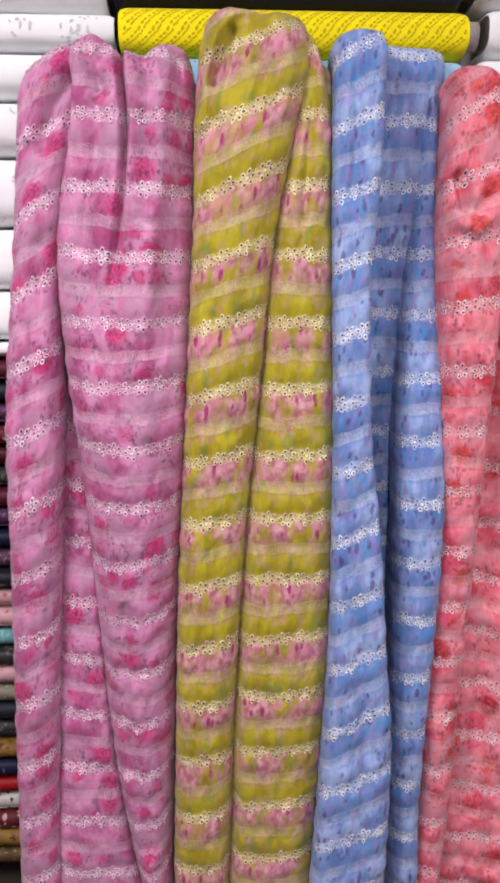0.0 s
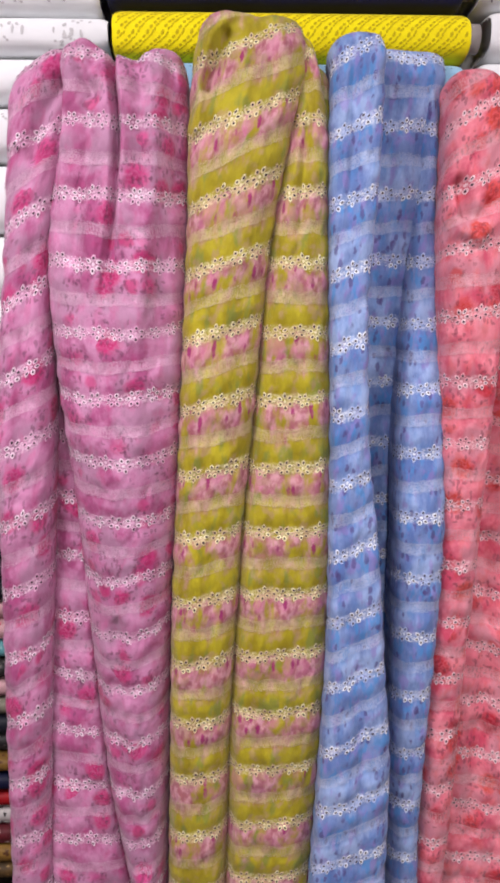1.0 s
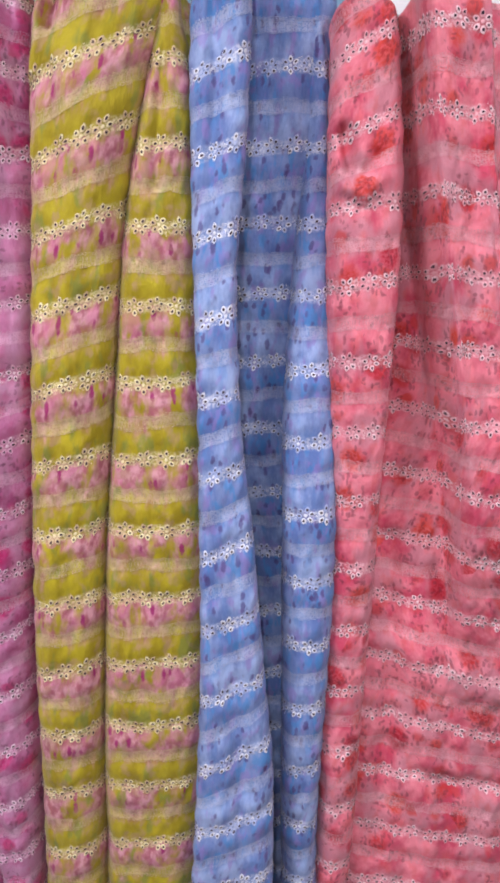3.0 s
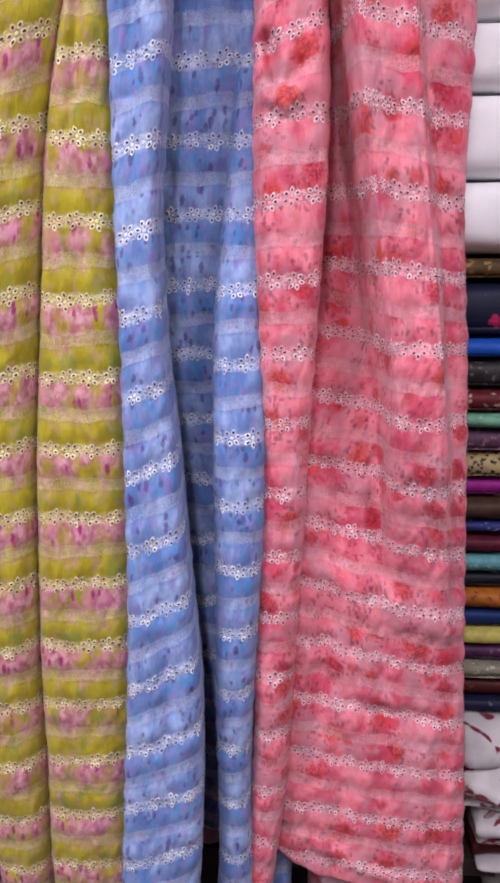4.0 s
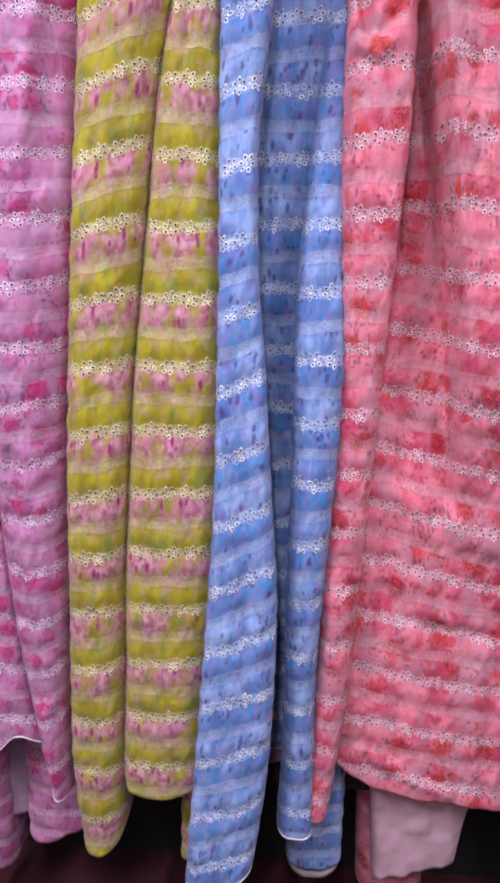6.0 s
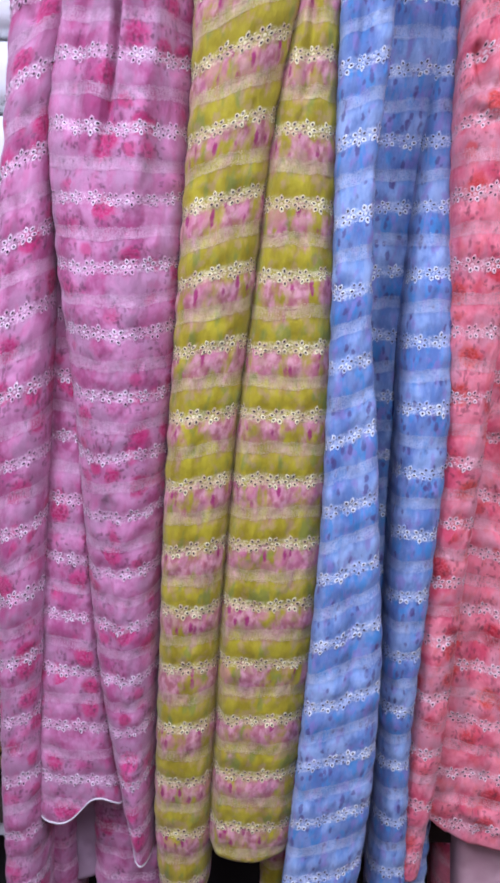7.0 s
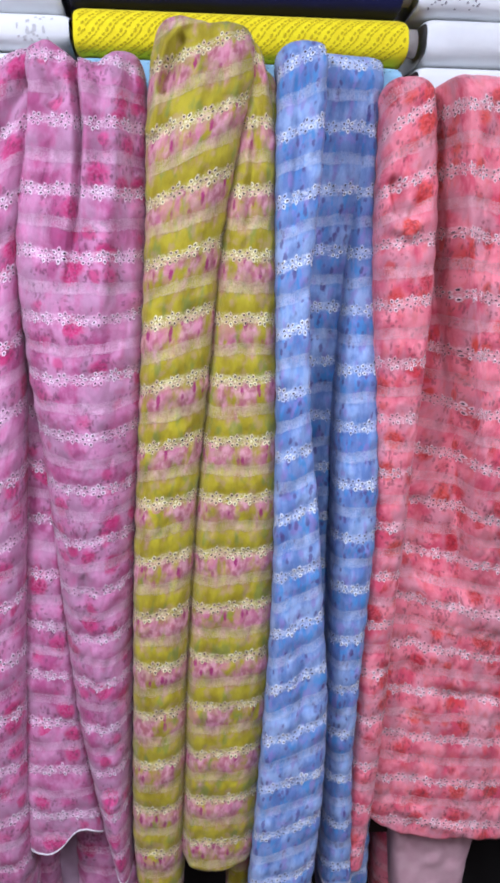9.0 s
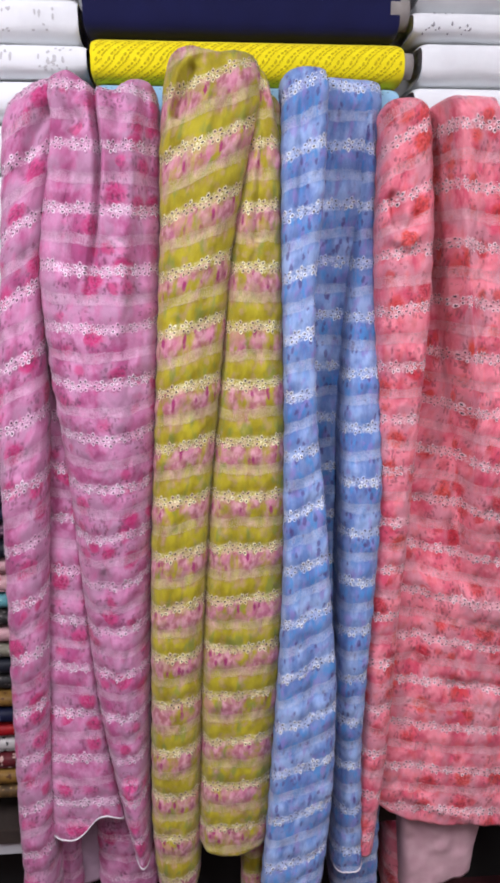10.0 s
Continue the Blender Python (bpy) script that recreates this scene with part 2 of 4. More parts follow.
def lattice(x, z, wide, tall, seed):
    """Smooth random relief, -1..1, with cells of the given width and height."""
    grid = np.random.default_rng(seed).uniform(-1, 1, (97, 97))
    fx, fz = np.asarray(x) / wide + 31, np.asarray(z) / tall + 17
    i, j = np.floor(fx).astype(int), np.floor(fz).astype(int)
    tx, tz = fx - i, fz - j
    tx, tz = tx * tx * (3 - 2 * tx), tz * tz * (3 - 2 * tz)
    a, b = grid[i % 97, j % 97], grid[(i + 1) % 97, j % 97]
    c, d = grid[i % 97, (j + 1) % 97], grid[(i + 1) % 97, (j + 1) % 97]
    return a + (b - a) * tx + (c - a) * tz + (a - b - c + d) * tx * tz


def ridge_along(x, z, path, wide):
    """1 on a path of (x, z) points, falling off softly over the width."""
    best = np.full(np.shape(x), 9.0)
    for (x0, z0), (x1, z1) in zip(path, path[1:]):
        t = np.clip(((x - x0) * (x1 - x0) + (z - z0) * (z1 - z0)) / ((x1 - x0) ** 2 + (z1 - z0) ** 2), 0, 1)
        best = np.minimum(best, np.hypot(x - x0 - t * (x1 - x0), z - z0 - t * (z1 - z0)))
    return np.exp(-(best / wide) ** 2)


def lapped(x, z, path, wide, side):
    """A layer that laps over the next: a step at the path, fading away on its own side."""
    zs, xs = zip(*sorted((b, a) for a, b in path))
    d = (x - np.interp(z, zs, xs)) * side
    return smooth(d, -0.003, 0.003) * np.exp(-np.clip(d, 0, None) / wide) * smooth(z, zs[0] - 0.06, zs[0] + 0.16) * (1 - smooth(z, zs[-1], zs[-1] + 0.05))


def smooth(x, lo, hi):
    t = np.clip((np.asarray(x, float) - lo) / (hi - lo), 0, 1)
    return t * t * (3 - 2 * t)


class Panel:
    """One fold of hanging cloth between two fold lines. s runs -1..1 across, v down the cloth in metres."""

    def __init__(self, left, right, y, deep=0.03, top=(1.9,), hem=(0.4,), tilt=None, sag=None, ridges=(), seed=0, p=2.6, curl=0.05,
                 wrinkle=1.0, shift=0.0, rows=(FIRST, PERIOD), bends=(), laps=(), pucker=1.0):
        self.left, self.right, self.y, self.deep, self.p, self.curl = left, right, y, deep, p, curl
        self.top, self.hem, self.tilt, self.sag, self.ridges, self.shift = top, hem, tilt, sag, ridges, shift
        self.wrinkle, self.rows, self.bends, self.laps, self.seed, self.pucker = wrinkle, rows, bends, laps, seed, pucker
        rng = np.random.default_rng(seed)
        self.phase = rng.uniform(0, 6.3)
        mid = 0.5 * (top[len(top) // 2] + hem[len(hem) // 2])
        self.half = float(np.mean([(right(z) - left(z)) / 2 for z in np.linspace(mid - 0.4, mid + 0.4, 9)]))
        a = np.sin(np.linspace(-1, 1, 400) * np.pi / 2)
        x, g = a * self.half, deep * (1 - np.clip(1 - np.abs(a) ** p, 0, 1) ** (1 / p))
        s = np.concatenate([[0], np.cumsum(np.hypot(np.diff(x), np.diff(g)))])
        self.table = (s / s[-1] * 2 - 1, a)

    def across(self, values, s):
        return np.interp(s, np.linspace(-1, 1, len(values)), values) if len(values) < 3 else line_at(values, s)

    def height(self, s, v):
        z = self.rows[0] + (np.asarray(v, float) - FIRST) * self.rows[1] / PERIOD
        v = z
        ph = self.phase
        w = s * self.half
        z = z + 0.0017 * np.sin(38 * w + 17 * v + ph) + 0.0013 * np.sin(85 * w - 40 * v + 2 * ph) + 0.0009 * np.sin(190 * w + 63 * v + 3 * ph)
        if self.tilt:
            z = z + self.tilt(v) * s
        if self.sag:
            z = z - self.sag(v) * (1 - s * s)
        return z

    def place(self, s, v, lift=0.0):
        """Points of the cloth at s, v; lift: metres in front of it."""
        s, v = np.broadcast_arrays(np.asarray(s, float), np.asarray(v, float))
        z = self.height(s, v)
        a = np.interp(s, *self.table)
        over = np.clip(np.abs(s) - 1, 0, None)
        l, r = self.left(z) - 0.003, self.right(z) + 0.003
        x = (l + r) / 2 + (r - l) / 2 * np.sign(a) * (np.abs(a) - 0.4 * over)
        # the stitched rows draw the cloth in, and it billows between them
        drawn = self.pucker * np.cos(4 * np.pi * (v - FIRST) / PERIOD)
        x = x - 0.0011 * np.sign(a) * np.abs(a) ** 3 * drawn * (1 + 0.7 * lattice(x, z, 0.05, 0.06, self.seed + 60))
        g = 1 - np.clip(1 - np.abs(a) ** self.p, 0, 1) ** (1 / self.p)
        y = self.y(z) + 1.7 * self.deep * g + 0.25 * over
        for la, lb, high, soft in self.ridges:
            y = y - high(z) * smooth(x, la(z) - soft, la(z) + soft) * (1 - smooth(x, lb(z) - soft, lb(z) + soft))
        for path, wide, high in self.bends:
            y = y - high * ridge_along(x, z, path, wide)
        for path, wide, high, side in self.laps:
            y = y - high * lapped(x, z, path, wide, side)
        n = self.seed * 5
        w = 0.0034 * lattice(x, z, 0.024, 0.16, n) + 0.0022 * lattice(x + 0.2 * z, z, 0.030, 0.045, n + 1)
        w = w + 0.0014 * lattice(x - 0.3 * z, z, 0.011, 0.022, n + 2) + 0.0006 * lattice(x, z, 0.005, 0.009, n + 3)
        y = y + self.wrinkle * w + 0.0012 * drawn * (1 + 0.6 * lattice(x, z, 0.03, 0.05, n + 4))
        t = np.clip((self.across(self.top, s) - z) / self.curl, 0, 1)
        y = y + self.curl * (1 - np.sqrt(np.clip(1 - (1 - t) ** 2, 0, 1)))
        return np.stack([x, y - lift, z], -1)

    def on(self, s, v, lift):
        e = 0.002
        p = self.place(s, v)
        ds, dv = self.place(s + e, v) - p, self.place(s, v - e) - p
        n = np.cross(dv, ds)
        n /= np.maximum(np.linalg.norm(n, axis=-1, keepdims=True), 1e-9)
        n *= np.where(n[..., 1:2] > 0, -1, 1)
        return p + n * np.asarray(lift)[..., None]

    def laid(self, cols, rows):
        """The cloth as a grid: s, v, the points, and the length across from its middle."""
        s = np.linspace(-1.22, 1.22, cols)
        hi, lo = self.span(np.clip(s, -1, 1))
        v = hi + (lo - hi) * np.linspace(0, 1, rows)[:, None] ** 1.2
        S = np.broadcast_to(s, v.shape)
        P = self.place(S, v)
        run = np.concatenate([np.zeros((rows, 1)), np.cumsum(np.hypot(np.diff(P[..., 0], axis=1), np.diff(P[..., 1], axis=1)), axis=1)], 1)
        run = run - run[:, cols // 2, None]
        return S, v, P, np.stack([run[max(0, r - 25):r + 26].mean(0) for r in range(rows)])

    def span(self, s):
        """The cloth's v at its top and its hem at s."""
        hi, lo = self.across(self.top, s), self.across(self.hem, s)
        k = PERIOD / self.rows[1]
        hi, lo = FIRST + (hi - self.rows[0]) * k, FIRST + (lo - self.rows[0]) * k
        for _ in range(4):
            dt, db = self.height(s, hi) - self.across(self.top, s), self.height(s, lo) - self.across(self.hem, s)
            hi, lo = hi - dt * k, lo - db * k
        return hi, lo


def line_at(values, s):
    xs = np.asarray(values, float)
    f = np.clip((np.asarray(s, float) + 1) / 2 * (len(xs) - 1), 0, len(xs) - 1.001)
    i = f.astype(int)
    t = f - i
    a, b, c, d = (xs[np.clip(i + k, 0, len(xs) - 1)] for k in (-1, 0, 1, 2))
    return b + 0.5 * t * (c - a + t * (2 * a - 5 * b + 4 * c - d + t * (3 * (b - c) + d - a)))


def mesh_of(name, verts, faces, materials, slots=None, uvs=None, smooth_=True):
    me = bpy.data.meshes.new(name)
    me.from_pydata([tuple(p) for p in verts], [], faces)
    for mat in materials:
        me.materials.append(mat)
    if slots is not None:
        me.polygons.foreach_set("material_index", slots)
    if uvs is not None:
        layer = me.uv_layers.new(name="UVMap")
        idx = np.empty(len(me.loops), dtype=np.int32)
        me.loops.foreach_get("vertex_index", idx)
        layer.data.foreach_set("uv", np.asarray(uvs, dtype=np.float32)[idx].ravel())
    me.polygons.foreach_set("use_smooth", [smooth_] * len(me.polygons))
    me.update()
    return me


def sheet(panel, name, mat, parent, cols=70, rows=380, label=""):
    """The cloth of one fold, with a thickness towards its back."""
    S, v, P, run = panel.laid(cols, rows)
    uv = np.stack([run + panel.shift, v], -1).reshape(-1, 2)
    P = P.reshape(-1, 3)
    faces = [(r * cols + c, (r + 1) * cols + c, (r + 1) * cols + c + 1, r * cols + c + 1) for r in range(rows - 1) for c in range(cols - 1)]
    ob = new(name, mesh_of(name, P, faces, [mat], uvs=uv))
    ob.parent = parent
    thick = ob.modifiers.new("thickness", "SOLIDIFY")
    thick.thickness, thick.offset = 0.0012, -1
    return tagged(ob, label)


# an eyelet flower: six pointed petals round a small heart, each with a dark disc as its shaded hole
def flower_shape():
    pts, faces, slots = [], [], []

    def disc(cx, cy, ru, rv, turn, n, h, dome, slot, point=0.0):
        b = len(pts)
        for j in range(n):
            a = 2 * math.pi * j / n
            dx, dy = ru * math.cos(a) * (1 + point * max(0.0, math.cos(a)) ** 4), rv * math.sin(a)
            pts.append((cx + dx * math.cos(turn) - dy * math.sin(turn), cy + dx * math.sin(turn) + dy * math.cos(turn), h))
        pts.append((cx, cy, h + dome))
        faces.extend((b + j, b + (j + 1) % n, b + n) for j in range(n))
        slots.extend([slot] * n)

    disc(0, 0, 0.0026, 0.0026, 0, 7, 0.0003, 0.0004, 0)
    for k in range(6):
        a = 2 * math.pi * k / 6
        disc(0.0083 * math.cos(a), 0.0083 * math.sin(a), 0.0041, 0.0034, a, 10, 0.0002, 0.0004, 0, 0.35)
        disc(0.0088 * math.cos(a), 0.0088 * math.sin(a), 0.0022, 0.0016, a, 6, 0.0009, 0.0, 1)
    return np.array(pts), faces, slots


def strip(pts, faces, slots, path, wide, slot=0):
    """A flat stitched line through (u, v) points."""
    for (u0, v0), (u1, v1) in zip(path, path[1:]):
        d = math.hypot(u1 - u0, v1 - v0)
        nu, nv = -(v1 - v0) / d * wide / 2, (u1 - u0) / d * wide / 2
        b = len(pts)
        pts += [(u0 + nu, v0 + nv, 0.0007), (u0 - nu, v0 - nv, 0.0007), (u1 - nu, v1 - nv, 0.0007), (u1 + nu, v1 + nv, 0.0007)]
        faces.append((b, b + 1, b + 2, b + 3))
        slots.append(slot)


FLOWER = flower_shape()


def embroider(panel, kind, parent, seed, size=1.0):
    """Rows of eyelet flowers with stitched sprigs, and ladder lace between them."""
    rng = random.Random(seed)
    pts, faces, slots = [], [], []
    top, hem = (FIRST + (z - panel.rows[0]) * PERIOD / panel.rows[1] for z in (max(panel.top) + 0.05, min(panel.hem) - 0.05))
    S, V, _, run = panel.laid(81, 200)
    L = float(run.max()) * 1.02

    def stamp(u, v, turn, scale):
        b = len(pts)
        c, s = math.cos(turn) * scale, math.sin(turn) * scale
        pts.extend((u + x * c - y * s, v + x * s + y * c, h) for x, y, h in FLOWER[0])
        faces.extend(tuple(b + i for i in f) for f in FLOWER[1])
        slots.extend(FLOWER[2])

    for k in range(-8, 26):
        v = FIRST - k * PERIOD
        if not hem < v < top:
            continue
        u = -L + rng.uniform(0, 0.03)
        while u < L:
            gap = rng.uniform(0.0265, 0.0315)
            stamp(u, v + rng.uniform(-0.002, 0.002), rng.uniform(0, 1.05), size * rng.uniform(0.9, 1.04))
            # a bud and loose stitches between two flowers
            bu, bv = u + gap / 2, v + rng.uniform(-0.003, 0.003)
            for k in range(5):
                a = k * 1.257 + rng.uniform(0, 1)
                strip(pts, faces, slots, [(bu + 0.001 * math.cos(a), bv + 0.001 * math.sin(a)), (bu + 0.0033 * math.cos(a), bv + 0.0033 * math.sin(a))], 0.0013)
            for _ in range(5):
                su, sv, ang = u + rng.uniform(0.0, 1.0) * gap, v + rng.uniform(-0.010, 0.010), rng.uniform(0, 6.3)
                strip(pts, faces, slots, [(su, sv), (su + 0.0022 * math.cos(ang), sv + 0.0022 * math.sin(ang))], 0.0011)
            u += gap * size
        w = v - PERIOD / 2
        if not hem < w < top:
            continue
        # the ladder lace: two close borders with open loops between
        u = -L
        while u < L:
            for dv in (0.0096, 0.0058, -0.0058, -0.0096):
                if rng.random() < 0.7:
                    strip(pts, faces, slots, [(u, w + dv + rng.uniform(-0.0005, 0.0005)), (u + rng.uniform(0.003, 0.0046), w + dv + rng.uniform(-0.0005, 0.0005))], rng.uniform(0.0005, 0.0009), 2)
            for du, lean in ((0.0, 1), (0.0024, -1)):
                if rng.random() < 0.75:
                    strip(pts, faces, slots, [(u + du, w - 0.0036), (u + du - 0.0007 * lean, w), (u + du, w + 0.0036)], rng.uniform(0.0004, 0.0008), 2)
            for dv in (0.0077, -0.0077):
                if rng.random() < 0.8:
                    strip(pts, faces, slots, [(u + 0.0008, w + dv - 0.0010), (u + 0.0020, w + dv + 0.0010), (u + 0.0032, w + dv - 0.0010)], 0.0006, 2)
            u += rng.uniform(0.0042, 0.0050)
    p = np.array(pts)
    s = np.empty(len(p))
    level = np.clip(np.searchsorted(-V[:, 40], -p[:, 1]), 0, 199)
    for r in np.unique(level):
        here = level == r
        s[here] = np.interp(p[here, 0], run[r], S[r], -9, 9)
    hi, lo = panel.span(np.clip(s, -1, 1))
    good = (np.abs(s) < 1.12) & (p[:, 1] < hi - 0.004) & (p[:, 1] > lo + 0.004)
    kept = [i for i, f in enumerate(faces) if all(good[j] for j in f)]
    P = panel.on(s, p[:, 1], p[:, 2] + 0.0006)
    used = sorted({j for i in kept for j in faces[i]})
    index = {j: n for n, j in enumerate(used)}
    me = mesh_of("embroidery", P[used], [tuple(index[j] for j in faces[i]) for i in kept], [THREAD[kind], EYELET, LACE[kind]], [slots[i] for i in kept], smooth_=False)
    ob = new("embroidery", me)
    ob.parent = parent
    return tagged(ob, "white eyelet flowers and ladder lace stitching", kind="stuff")


def hem_edge(panel, parent, lo=-1.0, hi=1.0, thick=0.0016):
    """The frayed white selvedge along the hem."""
    s = np.linspace(lo, hi, 60)
    v = panel.span(s)[1]
    P = panel.place(s, v, 0.001)
    rng = random.Random(5)
    verts, faces = [], []
    for i, p in enumerate(P):
        for j in range(6):
            a = 2 * math.pi * j / 6
            r = thick * rng.uniform(0.8, 1.25)
            verts.append((p[0], p[1] + r * math.cos(a), p[2] + r * math.sin(a)))
    for i in range(len(P) - 1):
        for j in range(6):
            faces.append((i * 6 + j, i * 6 + (j + 1) % 6, (i + 1) * 6 + (j + 1) % 6, (i + 1) * 6 + j))
    ob = new("selvedge", mesh_of("selvedge", verts, faces, [HEM]))
    ob.parent = parent
    return tagged(ob, "frayed white selvedge")


def const(c):
    return lambda z: np.full(np.shape(z), float(c))


def ramped(*pairs):
    """A value by height: pairs of height and value."""
    zs, vs = zip(*sorted(pairs))
    return lambda z: np.interp(z, zs, vs)


def moved(f, d):
    return lambda z: f(z) + d


def thing(name, at, label, category, group=""):
    ob = new(name)
    ob.location = at
    ob.empty_display_size = 0.05
    return tagged(ob, label, category, group)


# fold lines, from 1.92 m down to 0.24 m in steps of 0.12 m
pA_L = line(-.244, -.249, -.257, -.267, -.278, -.286, -.289, -.292, -.296, -.300, -.304, -.308, -.311, -.313, -.315)
pA_R = line(-.140, -.155, -.185, -.196, -.197, -.200, -.208, -.216, -.223, -.229, -.235, -.238, -.240, -.242, -.244)
pC_L = line(-.172, -.182, -.197, -.196, -.186, -.173, -.163, -.156, -.150, -.143, -.131, -.113, -.092, -.068, -.060)
pD_R = line(.015, .021, .016, .011, .005, -.001, -.009, -.017, -.023, -.028, -.034, -.038, -.041, -.043, -.045)
oL_L = line(.030, .022, .020, .013, .006, -.001, -.008, -.015, -.019, -.023, -.027, -.031, -.034, -.030, -.020)
oL_R = line(.200, .174, .150, .134, .121, .110, .098, .090, .082, .076, .073, .069, .066, .063, .050)
oR_R = line(.215, .232, .232, .234, .238, .243, .244, .243, .240, .234, .227, .220, .213, .206, .200)
bL_L = line(.237, .234, .234, .235, .237, .238, .237, .237, .234, .228, .221, .213, .205, .196, .190)
bL_R = line(.311, .306, .298, .287, .288, .293, .306, .315, .324, .334, .335, .332, .325, .311, .296)
bR_L = line(.395, .390, .382, .372, .362, .356, .356, .355, .356, .355, .355, .356, .356, .350, .348)
bR_R = line(.408, .420, .422, .424, .425, .428, .429, .427, .421, .414, .408, .406, .409, .414, .418)
cL_L = line(.421, .418, .416, .416, .420, .424, .427, .426, .420, .414, .415, .410, .405, .402, .400)
cL_R = line(.500, .506, .512, .510, .504, .498, .492, .488, .482, .476, .471, .463, .450, .437, .430)
cF_L = line(.515, .525, .536, .555, .575, .593, .609, .617, .624, .630, .630, .630, .630, .630, .630)
cF_R = line(.600, .610, .623, .640, .659, .674, .688, .702, .713, .723, .732, .736, .740, .740, .740)
cG_R = line(.700, .702, .703, .702, .712, .724, .731, .736, .743, .750, .758, .766, .772, .777, .780)

DRAPES = "printed cottons hung for display"


def drape(kind, cloth, label, at, panels, unders=()):
    ob = thing("hanging_fabric", at, label, "fabric", DRAPES)
    for i, (panel, hem, cols, stitched) in enumerate(panels):
        sheet(panel, "fold", cloth, ob, cols)
        if stitched:
            embroider(panel, kind, ob, i * 7 + len(kind))
        if hem:
            hem_edge(panel, ob, *hem)
    for panel, mat, note in unders:
        sheet(panel, "under_layer", mat, ob, 40, 60, note)
    ob.matrix_world = pose(0, 0, 0)
    return ob


PALE = plain_cloth("pale_pink_lining", (0.50, 0.29, 0.33), (0.60, 0.40, 0.43), 20.0)
# the shade between the back layers, put into the colour of a sheet
MAUVE = plain_cloth("shade_mauve_lining", (0.30, 0.20, 0.27), (0.38, 0.27, 0.33), 20.0)

drape("pink", PINK, "pink rose-printed cotton with white eyelet rows, hung over a shelf", (0, 0, 0), [
    (Panel(pA_L, pA_R, ramped((1.9, 1.14), (1.3, 1.10), (0.3, 1.13)), 0.035, (1.845, 1.89, 1.918, 1.93, 1.93), (0.22, 0.21), ramped((1.8, 0.045), (1.4, 0.034), (0.9, 0.024), (0.4, 0.02)), rows=(1.563, 0.114), seed=1,
           bends=[([(-.228, 1.78), (-.205, 1.85), (-.170, 1.905)], 0.011, 0.009), ([(-.208, 1.76), (-.186, 1.83), (-.160, 1.87)], 0.009, -0.012), ([(-.215, 1.62), (-.235, 1.45), (-.25, 1.25)], 0.012, -0.008)]), None, 50, True),
    (Panel(moved(pA_R, -0.014), ramped((1.4, -0.12), (1.0, -0.10), (0.6, -0.08), (0.4, -0.06)), ramped((1.4, 1.19), (0.9, 1.19), (0.45, 1.185)), 0.04, (1.62, 1.62, 1.62), (.470, .446, .456, .500, .480, .462), const(-0.004), rows=(1.143, 0.101), seed=2, shift=0.7,
           ridges=[(moved(pA_R, -0.02), moved(pC_L, 0.005), ramped((1.4, 0.02), (1.0, 0.045), (0.6, 0.055)), 0.010)]), (-0.95, 0.7), 56, True),
    (Panel(pC_L, pD_R, ramped((1.9, 1.12), (1.35, 1.07), (0.9, 1.095), (0.35, 1.11)), 0.05, (1.915, 1.93, 1.936, 1.915, 1.905, 1.924, 1.926, 1.90), (.43, .40, .385, .385), ramped((1.8, -0.008), (1.5, 0.0), (1.0, 0.006), (0.5, 0.004)), ramped((1.8, 0.004), (1.55, 0.020), (1.35, 0.016), (1.1, 0.014), (0.5, 0.018)), rows=(1.524, 0.0957), seed=3, shift=1.3, p=2.0,
           ridges=[(line(-.092, -.082, -.091, -.108), line(-.086, -.077, -.087, -.105), ramped((1.54, 0.0), (1.62, -0.030), (1.72, -0.048), (1.95, -0.052)), 0.008)],
           laps=[([(-.172, 1.93), (-.158, 1.86), (-.164, 1.80), (-.170, 1.72)], 0.03, 0.026, 1), ([(-.084, 1.93), (-.076, 1.80), (-.084, 1.68)], 0.04, 0.014, 1)],
           bends=[([(-.115, 1.90), (-.122, 1.78), (-.150, 1.62)], 0.012, -0.010), ([(-.02, 1.86), (-.03, 1.7), (-.06, 1.5)], 0.014, 0.010), ([(-.145, 1.925), (-.128, 1.87), (-.108, 1.84)], 0.008, -0.012), ([(-.055, 1.915), (-.045, 1.84)], 0.009, -0.009), ([(-.005, 1.90), (.004, 1.82), (-.002, 1.70)], 0.008, -0.008), ([(-.14, 1.50), (-.07, 1.44), (0.0, 1.46)], 0.02, 0.005),
                  ([(-.10, 1.05), (-.11, 0.85), (-.075, 0.6)], 0.014, -0.010)]), (-0.5, 0.9), 150, True),
], [
    (Panel(const(-0.165), const(-0.03), const(1.20), 0.03, (0.6, 0.6), (0.20, 0.205, 0.23, 0.25), seed=4), PINK, "back layer of the pink cotton"),
    (Panel(const(-0.262), const(-0.205), const(1.215), 0.03, (0.6, 0.6), (0.12, 0.12), seed=5), PINK, "back layer of the pink cotton"),
    (Panel(const(-0.215), const(-0.15), const(1.235), 0.02, (0.6, 0.6), (0.22, 0.26), pucker=0.0, seed=6), MAUVE, "grey mauve lining sheet, shade painted into its colour"),
])
